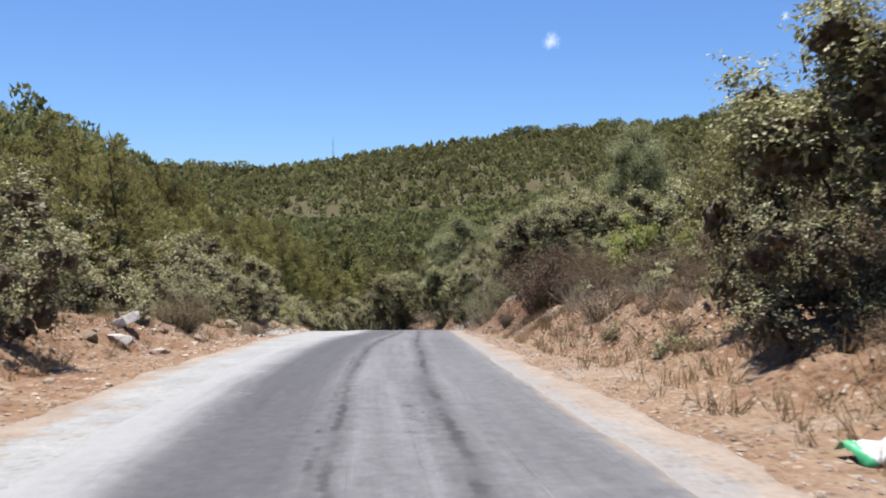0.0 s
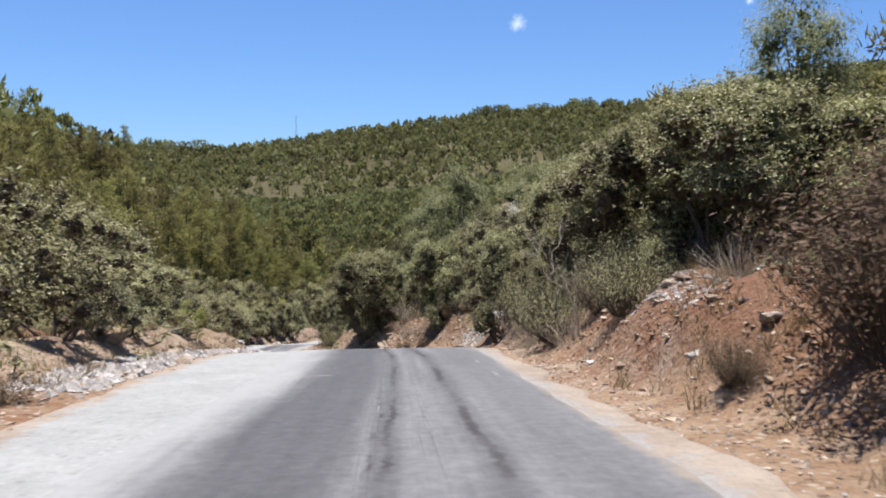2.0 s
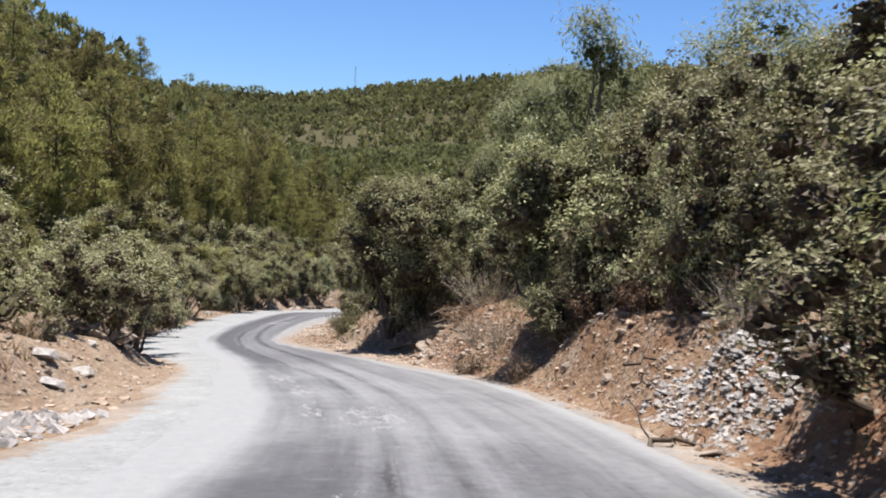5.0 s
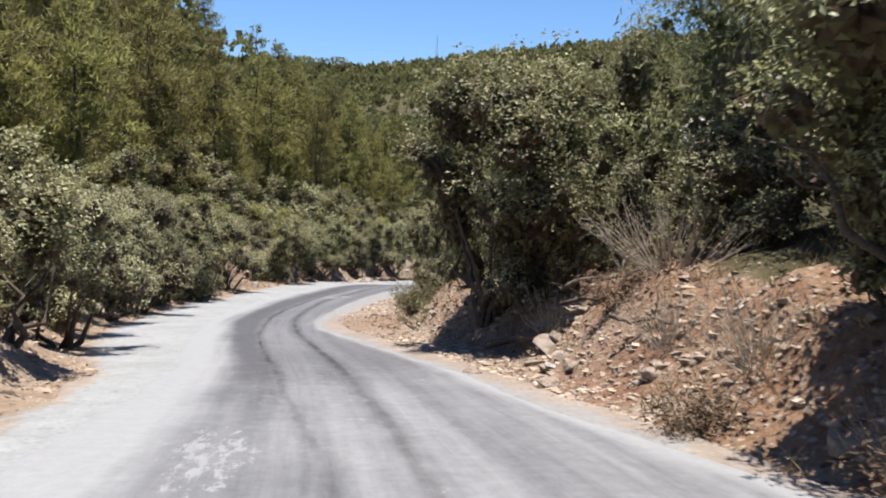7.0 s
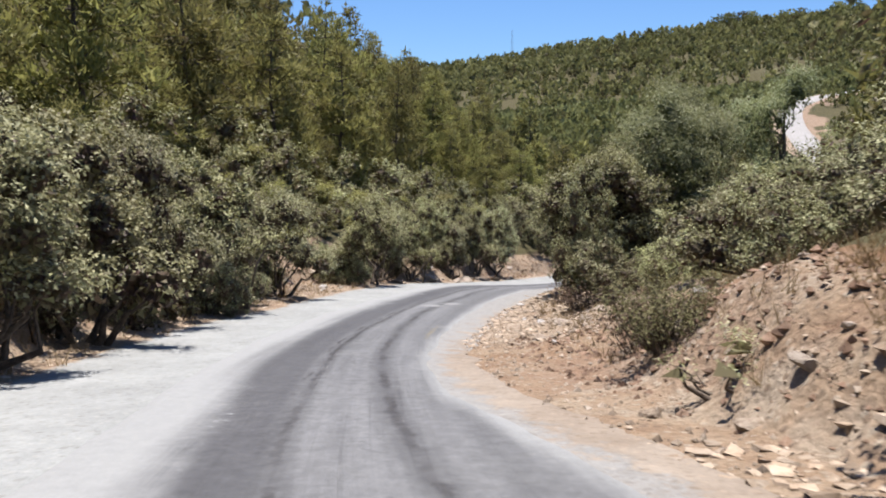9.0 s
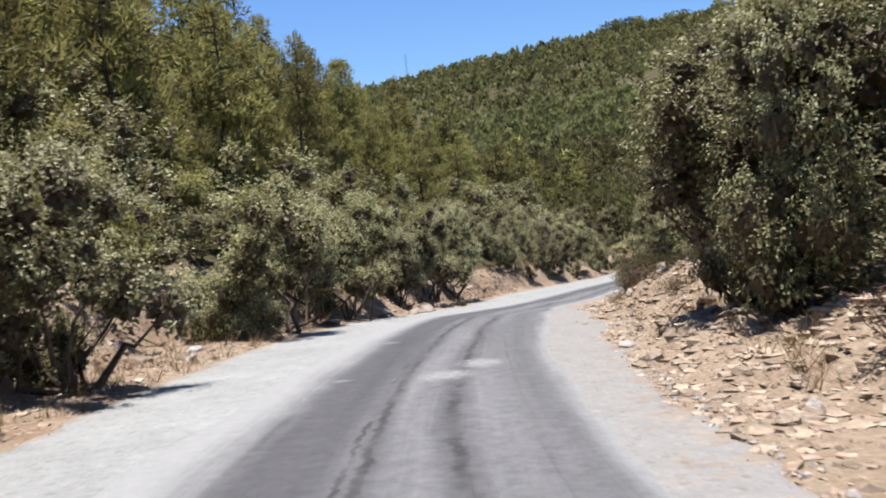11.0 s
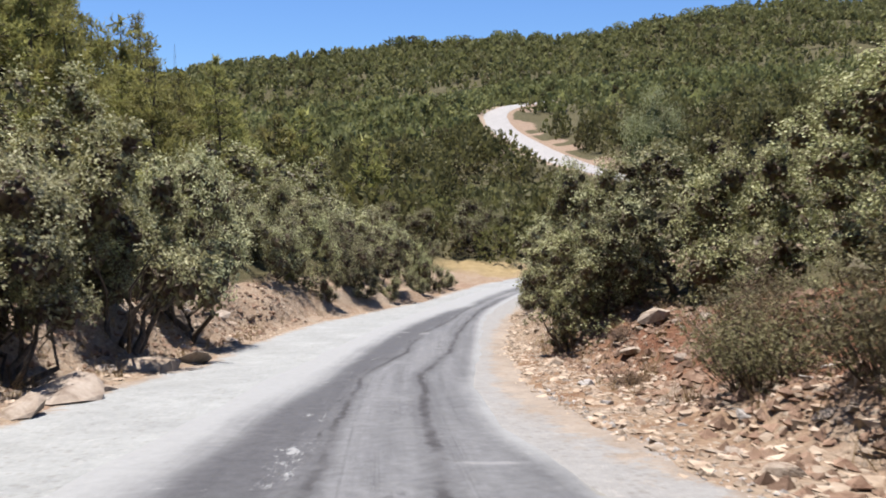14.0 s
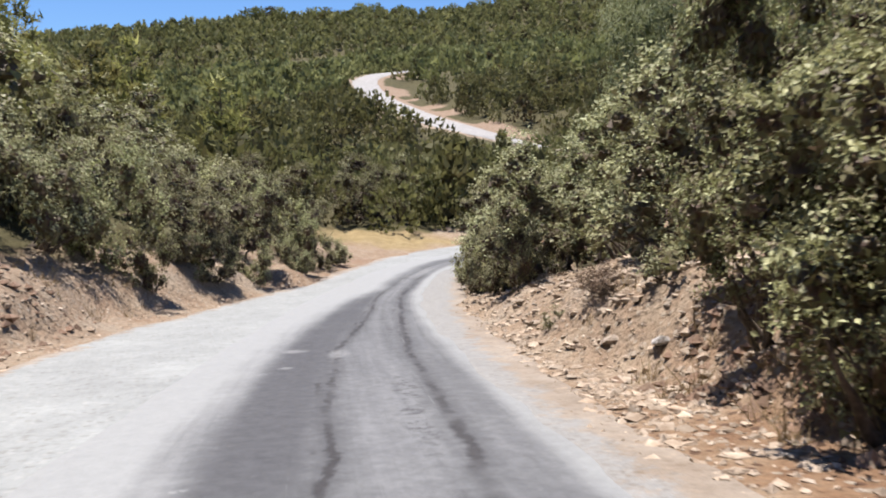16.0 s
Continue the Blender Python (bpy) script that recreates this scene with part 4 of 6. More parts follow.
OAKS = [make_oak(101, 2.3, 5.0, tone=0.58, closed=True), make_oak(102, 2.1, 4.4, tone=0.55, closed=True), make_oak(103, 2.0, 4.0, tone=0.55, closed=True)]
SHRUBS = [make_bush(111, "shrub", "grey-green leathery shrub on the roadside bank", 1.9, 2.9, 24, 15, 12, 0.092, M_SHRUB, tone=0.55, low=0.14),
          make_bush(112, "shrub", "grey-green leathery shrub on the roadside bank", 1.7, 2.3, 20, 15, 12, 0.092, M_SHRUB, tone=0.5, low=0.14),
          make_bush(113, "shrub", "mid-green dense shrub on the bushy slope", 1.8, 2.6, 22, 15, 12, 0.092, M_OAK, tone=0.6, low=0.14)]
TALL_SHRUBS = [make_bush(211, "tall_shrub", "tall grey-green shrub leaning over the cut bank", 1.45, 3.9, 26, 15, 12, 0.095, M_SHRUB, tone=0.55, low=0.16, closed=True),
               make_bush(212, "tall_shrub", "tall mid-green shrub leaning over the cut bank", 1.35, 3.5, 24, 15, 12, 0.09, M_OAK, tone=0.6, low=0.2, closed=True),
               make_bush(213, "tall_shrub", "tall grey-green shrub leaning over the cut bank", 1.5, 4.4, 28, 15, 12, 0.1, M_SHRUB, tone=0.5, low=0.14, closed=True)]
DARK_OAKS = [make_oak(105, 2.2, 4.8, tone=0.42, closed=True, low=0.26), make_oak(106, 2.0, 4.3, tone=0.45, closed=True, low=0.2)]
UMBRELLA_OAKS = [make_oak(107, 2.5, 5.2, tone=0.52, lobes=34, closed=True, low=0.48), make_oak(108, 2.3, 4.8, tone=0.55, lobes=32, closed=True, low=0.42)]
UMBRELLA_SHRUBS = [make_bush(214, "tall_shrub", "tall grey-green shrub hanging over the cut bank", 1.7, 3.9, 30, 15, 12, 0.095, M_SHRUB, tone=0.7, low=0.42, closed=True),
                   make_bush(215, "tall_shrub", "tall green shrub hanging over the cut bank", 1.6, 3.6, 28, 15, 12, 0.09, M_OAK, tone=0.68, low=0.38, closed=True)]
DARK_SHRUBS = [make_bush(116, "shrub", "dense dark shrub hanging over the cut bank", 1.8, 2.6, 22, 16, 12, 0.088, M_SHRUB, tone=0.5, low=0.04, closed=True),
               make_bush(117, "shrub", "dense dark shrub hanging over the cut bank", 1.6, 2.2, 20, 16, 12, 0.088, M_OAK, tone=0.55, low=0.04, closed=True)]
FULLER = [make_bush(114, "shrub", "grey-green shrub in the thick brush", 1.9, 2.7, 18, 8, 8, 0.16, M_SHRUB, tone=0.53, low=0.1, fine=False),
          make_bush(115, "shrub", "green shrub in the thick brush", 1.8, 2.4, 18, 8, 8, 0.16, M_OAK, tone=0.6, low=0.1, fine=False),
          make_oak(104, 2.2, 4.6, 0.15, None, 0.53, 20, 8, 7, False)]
FRESH = make_bush(121, "broom_bush", "bright yellow-green broom bush by the road", 0.8, 1.4, 10, 60, 9, 0.08, M_BRIGHT, tone=0.55, fine=False)
BROOM = make_bush(122, "broom_bush", "olive-green feathery bush on the slope", 1.5, 2.6, 16, 26, 9, 0.09, M_PINE, tone=0.55)
SMALL = make_bush(131, "low_shrub", "small grey-green shrub at the foot of the bank", 0.7, 0.9, 9, 45, 7, 0.05, M_SHRUB, tone=0.6, low=0.1, fine=False)
BROWN = make_twiggy(141, "dry_shrub", "dry brown twiggy shrub on the red bank", 1.7, 2.4, M_BROWN, 200, 4500, 0.11)
HUSK = make_twiggy(146, "dry_shrub", "olive-brown dry feathery shrub on the bank", 1.4, 2.1, M_HUSK, 260, 15000, 0.06)
THIN = make_twiggy(147, "thin_shrub", "thin grey-green twiggy shrub on the red bank", 1.2, 1.8, M_SHRUB, 240, 2600, 0.075)
BARE = make_twiggy(145, "bare_shrub", "bleached bare twiggy shrub on the bank", 1.3, 1.5, M_STRAW, 110, 150, 0.06, M_PALE, 1.0)
OLIVE = make_twiggy(144, "broom_bush", "olive twiggy broom bush on the stony bank", 1.1, 1.2, M_OLIVE, 170, 3600, 0.085)
WEEDS = make_twiggy(142, "dry_weeds", "low dry olive weeds on the rubble", 0.8, 0.8, M_BROWN, 60, 900, 0.1)
RUST = make_twiggy(143, "withered_shrub", "withered rust-brown shrub under the oaks", 0.9, 1.3, M_RUST, 90, 1500)
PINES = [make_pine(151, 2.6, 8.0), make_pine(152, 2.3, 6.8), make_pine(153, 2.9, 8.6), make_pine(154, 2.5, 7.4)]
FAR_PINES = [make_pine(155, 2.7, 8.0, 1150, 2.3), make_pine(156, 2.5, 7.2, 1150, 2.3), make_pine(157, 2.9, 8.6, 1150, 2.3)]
EUCS = [make_eucalyptus(161, 2.6, 7.5), make_eucalyptus(162, 2.4, 6.6)]
DEAD = [make_dead(171, 2.6), make_dead(172, 2.0)]
PROTOS = TALL_SHRUBS + UMBRELLA_SHRUBS + UMBRELLA_OAKS + DARK_SHRUBS + DARK_OAKS + OAKS + SHRUBS + FULLER + FAR_PINES + [FRESH, BROOM, SMALL, BROWN, HUSK, THIN, BARE, OLIVE, WEEDS, RUST] + PINES + EUCS + DEAD

TAKEN = []


def spread_of(proto):
    """Half width and height of a plant as built."""
    co = np.concatenate([np.array([v.co[:] for v in o.data.vertices]) for o in (proto, *proto.children_recursive) if o.data])
    return float(np.percentile(np.hypot(co[:, 0], co[:, 1]), 97)), float(np.percentile(co[:, 2], 99.7))


SPREAD = {ob.name: spread_of(ob) for ob in PROTOS}


def row(protos, places, group):
    """Plants at places given as along, across, half width and height in metres."""
    for k, (u, v, wide, high) in enumerate(places):
        near = sorted(protos, key=lambda p: abs(math.log(SPREAD[p.name][1] / SPREAD[p.name][0] * wide / high)))[:2]
        proto = near[k % len(near)]
        w, h = SPREAD[proto.name]
        s = wide / w
        stand(proto, u, v, s, high / (h * s))["group"] = group
        x, y = at(u, v)
        TAKEN.append((x, y, wide))


# oaks and tall shrubs on the bank to the right of the road
row(UMBRELLA_OAKS, [(10.7, 6.7, 2.3, 4.1), (38.6, 6.6, 2.3, 4.4), (35.6, 7.0, 2.0, 4.0), (41.6, 6.4, 1.9, 4.2), (55.8, 5.05, 1.9, 4.1)], "oaks along the road")
row(UMBRELLA_OAKS, [(66.4, 4.2, 2.3, 5.5)], "oaks along the road")
row(UMBRELLA_OAKS, [(91.6, 5.2, 2.1, 4.8), (101.0, 6.8, 2.3, 6.0), (97.4, 7.2, 2.0, 5.8)], "oaks along the road")
OVERHANG = [(63.2, -4.2, 1.5, 3.0), (66.8, -4.2, 1.6, 3.4), (84.4, -5.4, 1.8, 4.3), (81.0, -5.6, 1.7, 4.2), (98.4, -4.9, 1.8, 4.0), (101.6, -5.3, 1.6, 3.9), (107.6, -5.2, 1.5, 3.9), (120.8, -5.5, 1.8, 5.0), (70.6, -4.9, 1.7, 3.4), (74.4, -5.0, 1.8, 3.7), (78.2, -5.2, 1.8, 4.1), (90.2, -5.4, 1.7, 3.7), (104.6, -5.0, 1.6, 3.9), (112.6, -5.6, 1.6, 3.7), (116.6, -5.4, 1.7, 4.5)]
row(UMBRELLA_SHRUBS, OVERHANG, "shrubs on the left bank")
row(DARK_SHRUBS, [(u + 0.5 * math.sin(9 * u), v - 0.75, 0.62 * w, 0.46 * h) for u, v, w, h in OVERHANG] + [(u - 0.55 * w, v - 0.9, 0.5 * w, 0.38 * h) for u, v, w, h in OVERHANG], "undergrowth on the left bank")
row(DARK_SHRUBS, [(55.2, 4.9, 1.1, 1.7), (56.6, 5.0, 1.1, 1.8), (66.0, 4.7, 1.3, 2.6), (67.4, 4.6, 1.3, 2.7), (91.0, 5.2, 1.3, 2.4)], "shrubs under the oaks")
row(DARK_SHRUBS, [(84.3, -5.0, 1.3, 2.3), (82.4, -5.2, 1.2, 2.1), (86.2, -5.4, 1.2, 2.0), (80.6, -5.3, 1.1, 1.8)], "undergrowth on the left bank")
row(DARK_OAKS + TALL_SHRUBS[2:], [(9.4, 8.0, 2.2, 5.2), (44.2, 3.9, 1.5, 3.4), (46.6, 4.4, 1.3, 3.0), (56.6, 6.4, 1.7, 4.2), (66.9, 5.4, 1.7, 4.9), (68.2, 7.4, 1.8, 5.2),
                (89.6, 4.6, 0.95, 4.2), (103.4, 6.4, 2.0, 5.0), (105.8, 6.7, 1.6, 3.8), (120.4, 4.2, 1.0, 2.5), (119.6, 5.1, 1.1, 3.6), (121.6, 4.9, 1.2, 3.8)], "oaks along the road")
row(OAKS, [(39.6, 9.0, 2.4, 4.6), (41.5, 9.0, 2.5, 4.8), (36.5, 8.6, 2.2, 4.2), (43.0, 6.0, 1.7, 3.1), (46.6, 7.0, 2.0, 4.9), (33.5, 9.6, 1.9, 3.2), (50.0, 7.4, 2.0, 4.7),
           (48.2, 7.6, 1.9, 4.9), (54.2, 6.8, 1.9, 4.8), (99.4, 8.0, 2.0, 5.8), (104.0, 8.0, 2.0, 5.8), (107.0, 7.4, 1.8, 4.4), (110.4, 8.0, 1.8, 4.0), (117.2, 7.4, 1.6, 3.6), (114.2, 8.6, 1.8, 3.6)], "oaks along the road")
row(SHRUBS + TALL_SHRUBS, [(42.6, 4.4, 1.1, 1.8), (50.8, 5.4, 1.3, 3.6), (51.9, 6.4, 1.4, 4.4), (53.4, 5.9, 1.4, 4.0), (48.4, 6.6, 1.5, 3.8), (92.6, 6.2, 1.6, 3.2), (95.0, 5.8, 1.3, 2.6), (62.6, 6.4, 1.1, 1.8), (64.0, 7.4, 1.3, 2.8), (30.6, 7.8, 1.2, 1.6), (19.5, 8.4, 1.3, 1.6), (63.0, 7.4, 1.3, 3.1), (61.4, 7.8, 1.3, 3.0), (59.8, 8.4, 1.5, 3.4),
             (86.5, 5.2, 1.4, 1.8), (84.0, 6.6, 1.4, 1.8), (79.0, 7.6, 1.5, 2.2), (118.6, 4.0, 1.25, 2.8), (119.6, 5.0, 1.2, 2.8), (122.0, 6.0, 1.9, 3.3), (119.6, 6.8, 1.8, 3.7), (125.4, 5.8, 1.7, 3.3),
             (128.6, 6.0, 1.6, 3.4), (132.4, 4.9, 1.6, 3.3), (135.6, 4.7, 1.6, 3.3), (130.6, 6.4, 1.8, 3.6), (138.8, 4.5, 1.6, 3.2), (142.0, 4.3, 1.6, 3.1), (145.2, 4.1, 1.5, 3.0), (148.4, 4.2, 1.5, 3.0), (138.5, 6.9, 1.9, 3.6), (143.0, 6.6, 1.9, 3.4), (153.0, 5.8, 1.9, 3.0), (147.0, 7.4, 2.0, 3.6)], "shrubs on the right bank")
row(DARK_SHRUBS, [(9.6, 5.2, 1.2, 1.7), (10.8, 5.6, 1.3, 2.6), (53.8, 5.2, 1.0, 2.2), (51.2, 5.4, 1.0, 1.9), (65.6, 5.5, 1.0, 2.2), (67.2, 5.6, 1.0, 2.4), (90.6, 4.4, 0.9, 2.4), (91.8, 4.8, 1.0, 2.6), (36.4, 6.6, 1.2, 1.8), (38.8, 6.4, 1.3, 2.0), (41.0, 6.2, 1.2, 2.0), (55.4, 5.4, 1.1, 1.8), (52.4, 5.6, 1.2, 1.9), (90.2, 5.2, 1.1, 1.8),
                  (91.9, 5.6, 1.3, 2.0), (118.8, 3.9, 0.8, 1.3), (120.0, 4.8, 1.0, 1.6), (44.4, 4.9, 1.2, 1.7), (46.8, 5.3, 1.2, 1.8), (131.8, 4.3, 0.9, 1.7), (133.8, 4.1, 0.95, 1.8), (136.2, 4.1, 0.95, 1.8), (138.6, 4.0, 0.9, 1.7), (141.2, 3.8, 0.9, 1.7), (143.8, 3.6, 0.9, 1.6), (146.4, 3.5, 0.9, 1.6)], "shrubs under the oaks")
# shrubs on the cut bank to the left
row(SHRUBS + TALL_SHRUBS, [(13, -5.7, 1.4, 2.2), (10.4, -6.6, 1.5, 2.6), (6, -7.2, 1.7, 2.8), (24, -7.9, 1.9, 2), (31, -7.4, 1.7, 2.7), (28.6, -7.4, 1.2, 2), (36, -6.8, 1.5, 2.9), (38.6, -6.6, 1.4, 2.7),
             (41.2, -7.8, 1.6, 2.8), (44.5, -7.8, 1.5, 2.4), (49.5, -7.4, 1.5, 2.5), (53, -6.8, 1.4, 2.5), (57, -6.4, 1.4, 2.8), (60.2, -4.7, 1.3, 2.8), (87.6, -6.25, 1.5, 3.8),
             (119, -8, 1.6, 4.8), (63, -8.4, 1.8, 3.4)], "shrubs on the left bank")
row(SHRUBS, [(124.5, -7.9, 1.6, 3.0), (128.4, -7.7, 1.7, 3.0), (132.4, -6.6, 1.7, 3.0), (134.6, -5.5, 1.7, 3.2), (137.8, -4.9, 1.8, 3.3), (136.0, -7.8, 2.0, 3.8), (141.0, -4.2, 1.7, 3.1), (144.2, -3.8, 1.6, 2.9), (147.2, -3.7, 1.5, 2.8), (130.6, -9.4, 1.9, 3.6), (140.0, -8.0, 2.0, 3.6)], "shrubs on the left bank")
row(DARK_SHRUBS, [(61.6, -5.2, 0.9, 1.5), (64.6, -5.4, 0.9, 1.6), (70.8, -6.0, 1.1, 1.7), (73.0, -6.2, 1.0, 1.6), (75.2, -6.2, 1.1, 1.8), (77.4, -6.3, 1.1, 1.8), (79.4, -6.4, 1.1, 2.0), (81.4, -6.6, 1.2, 2.2), (84.2, -6.4, 1.2, 2.2), (88.2, -6.6, 1.1, 1.9), (91.0, -6.8, 1.0, 1.8),
                  (97.4, -6.3, 1.1, 1.8), (99.2, -6.1, 1.2, 2.0), (102.0, -6.2, 1.1, 2.0), (104.4, -6.3, 1.1, 1.9), (106.8, -6.2, 1.0, 1.8), (112.8, -6.8, 1.1, 1.8), (115.6, -6.6, 1.1, 1.9), (117.6, -6.6, 1.1, 2.0), (120.0, -6.6, 1.1, 2.0), (128.0, -7.4, 0.9, 1.5), (134.6, -4.6, 0.9, 1.5), (137.4, -4.0, 0.9, 1.5), (140.0, -3.4, 0.9, 1.5), (143.0, -3.0, 0.85, 1.4), (146.0, -2.9, 0.85, 1.4), (148.0, -3.0, 0.8, 1.3)], "shrubs on the left bank")
row(DARK_OAKS, [(156.2, -11.6, 1.9, 3.4), (158.4, -10.4, 1.8, 3.2), (160.4, -9.6, 1.8, 3.4), (162.3, -8.8, 1.7, 3.2), (164.5, -8.4, 1.8, 3.4), (160.2, -12.6, 2.0, 4.2), (162.6, -11.8, 2.0, 4.4), (154.2, -12.6, 1.9, 3.6)], "dark shrubs behind the dry field")
row([BROOM], [(95.6, -7.8, 1.3, 3.5), (93.4, -8.6, 1.2, 3.0), (84.0, -8.8, 1.4, 3.4), (70.0, -8.2, 1.3, 3.4)], "brush on the left slope")
row(EUCS, [(41.6, 11.9, 1.9, 7.7), (50.3, 9.0, 2.0, 5.2), (56.5, 9.8, 2.3, 6.8), (60.5, 7.7, 2.4, 7.6), (63.6, 7.6, 1.8, 6.6), (66.4, 9.0, 2.2, 7.2), (94.0, 7.0, 2.0, 6.6), (96.6, 7.8, 2.2, 7.0), (101.5, 12.0, 2.4, 7.0), (104.6, 9.0, 2.2, 7.6), (141.4, 8.9, 1.8, 9.4)], "eucalyptus on the slope")
row(PINES, [(45, 19.4, 2.3, 8.4), (46.8, 21.6, 2.3, 7.6), (42, 22, 2.2, 7.2), (38, 22, 2.0, 6.2), (41, 25, 2.0, 6.0), (46.4, -14.9, 2.7, 9), (50, -17.4, 2.6, 8.6), (56, -18, 2.6, 8.8), (60.5, -16, 2.5, 8.2), (66, -17, 2.5, 8.4),
            (71, -16, 2.7, 9), (76, -18.5, 3.1, 10.4), (79, -15, 2.9, 9.6), (83, -18, 3.2, 11), (86, -14.6, 2.8, 9.4), (90, -17.5, 3.2, 11), (94, -15, 3.1, 10.6), (97.5, -18.5, 3.4, 11.2), (101, -15, 3.2, 11),
            (105, -18, 3.4, 11.6), (108, -14.8, 3.0, 10), (112, -17.6, 3.4, 11.8), (116, -15, 3.1, 10.6), (119, -18.5, 3.4, 11.6), (124, -20, 3.1, 11.4), (125, -15.5, 2.4, 10.8), (130, -23.5, 2.8, 11),
            (129.5, -18, 2.6, 10.6), (135.5, -25.5, 2.6, 8.6), (142, -27, 2.5, 8.4), (137, -20, 2.4, 9), (152, -36, 2.5, 9), (146, -30, 2.4, 9), (133, -15, 2.2, 7.4), (141, -23, 2.3, 8.4), (150, -30, 2.6, 8.6), (115, -24, 3.1, 10.2), (95, -26, 3.1, 10.4), (85, -26, 3.0, 10), (105, -26, 2.5, 8.2), (120, -30, 2.5, 8.4), (137, -40.5, 2.4, 8)], "pines on the slopes")
row([BROWN], [(25.3, 4.75, 1.5, 2.1), (25.9, 5.1, 1.3, 1.8), (35.4, 4.6, 0.8, 1.0), (21.5, 6.8, 1.0, 1.2)], "dry shrubs")
row([HUSK], [(26.7, 6.0, 1.3, 2.1), (23.4, 5.9, 1.0, 1.1), (16.6, 6.9, 0.7, 0.7), (20.5, -4.9, 0.75, 1.0), (22.0, -5.3, 0.6, 0.8), (26.8, 3.8, 0.4, 0.6)], "dry shrubs")
row([THIN], [(37.2, 3.9, 1.1, 1.5), (33.4, 4.5, 1.0, 1.3), (39.6, 4.1, 1.1, 1.7), (41.4, 4.2, 1.0, 1.7), (35.4, 5.0, 1.1, 1.7), (38.4, 5.2, 1.2, 2.1)], "thin shrubs")
row([BARE], [(57.6, 4.3, 0.9, 0.9), (59.4, 4.4, 0.9, 0.8), (55.0, 3.9, 0.6, 0.6), (49.4, 5.0, 0.9, 1.0), (35.6, 3.9, 0.8, 0.9), (38.6, 3.6, 0.7, 0.8), (40.8, 3.8, 0.7, 0.8), (31.0, 5.6, 0.9, 0.8), (113.0, 5.6, 0.9, 0.8), (62.0, 5.7, 1.5, 1.3), (36.8, 4.9, 0.9, 1.2), (64.0, 4.6, 0.8, 0.9), (19.0, 5.0, 0.8, 0.9), (21.6, 5.1, 0.8, 1.0), (18.5, 6.0, 0.8, 0.8), (20.6, 5.9, 0.7, 0.7), (14.4, 5.8, 0.6, 0.6), (16.4, 5.6, 0.7, 0.6)], "bare shrubs")
row([OLIVE], [(105.3, 4.3, 0.75, 1.5), (106.6, 4.5, 0.8, 1.2), (108.6, 4.2, 0.8, 1.1), (112.5, 6.0, 0.9, 1.0), (72.8, 3.7, 0.8, 1.0), (87.0, 7.2, 1.0, 1.1)], "dry shrubs")
row([FRESH], [(27.7, 8.1, 1.1, 2.2), (47.0, -6.0, 0.7, 1.5), (107.6, -5.2, 0.4, 0.7), (24.8, 9.4, 0.9, 1.4)], "broom by the road")
row([SMALL], [(70.5, 3.4, 0.6, 0.7), (17.0, 6.0, 0.7, 0.8), (41.5, -6.4, 0.8, 0.8), (44.6, -6.2, 0.8, 0.8), (38.6, 3.9, 0.6, 0.7)], "low shrubs")
row([WEEDS], [(103.5, 4.4, 0.9, 0.8), (54.6, 3.6, 0.5, 0.6), (57.0, 3.4, 0.5, 0.6), (86.0, 4.4, 0.8, 0.7), (74.4, 3.9, 0.8, 0.9), (97.0, 4.6, 0.7, 0.5), (18.0, 5.0, 0.8, 0.8), (110.4, 5.2, 0.7, 0.7)], "dry weeds")
row([RUST], [(53.9, 4.7, 0.5, 0.7), (52.4, 4.9, 0.5, 0.7), (50.9, 4.9, 0.45, 0.6), (61.8, 4.9, 0.7, 0.7)], "withered shrubs")
row(DEAD, [(37.2, 4.1, 1.0, 2.9), (34.8, 3.9, 0.6, 1.5), (41.0, 4.7, 0.8, 2.2), (62.4, 5.0, 0.9, 1.6), (16.6, 4.6, 0.5, 1.0)], "dead branches")


def scatter(protos, n, us, vs, sizes, gap, group, seed):
    """Plants strewn over a stretch, apart from each other and from those set already."""
    r = np.random.default_rng(seed)
    made = tries = 0
    while made < n and tries < n * 12:
        tries += 1
        u, v = r.uniform(*us), r.uniform(*vs)
        x, y = at(u, v)
        s = r.uniform(*sizes)
        uu, vv, _ = road_coords([x], [y])
        if abs(vv[0]) < min(abs(vs[0]), abs(vs[1])) - 0.3:
            continue
        if any((x - a)**2 + (y - b)**2 < (gap * s + 0.35 * c)**2 for a, b, c in TAKEN):
            continue
        TAKEN.append((x, y, s))
        m = Matrix.LocRotScale((x, y, height(x, y) - 0.1), Euler((0, 0, r.uniform(0, 6.28))), (s, s, s * r.uniform(0.85, 1.15)))
        copy_thing(protos[int(r.integers(len(protos)))], m)["group"] = group
        made += 1


scatter(SHRUBS, 20, (48, 150), (-9.8, -7.0), (0.8, 1.05), 1.1, "brush on the left slope", 18)
scatter(FULLER, 56, (48, 152), (-16, -9.6), (0.8, 1.15), 1.15, "brush on the left slope", 1)
scatter(FULLER, 30, (0, 50), (-22, -8.5), (0.7, 1.1), 1.3, "brush on the left slope", 2)
scatter([BROOM], 8, (85, 140), (-12, -7), (0.8, 1.1), 1.0, "brush on the left slope", 3)
scatter(PINES, 26, (62, 150), (-24, -12.5), (0.6, 0.95), 1.0, "pines on the left hill", 4)
scatter(PINES, 14, (30, 62), (-26, -15), (0.55, 0.8), 1.3, "pines on the left hill", 16)
scatter(FAR_PINES, 54, (50, 134), (-38, -26), (0.5, 0.7), 1.1, "pines on the left hill", 9)
scatter(FAR_PINES, 14, (134, 165), (-46, -20), (0.8, 1.1), 1.25, "pines on the left hill", 10)
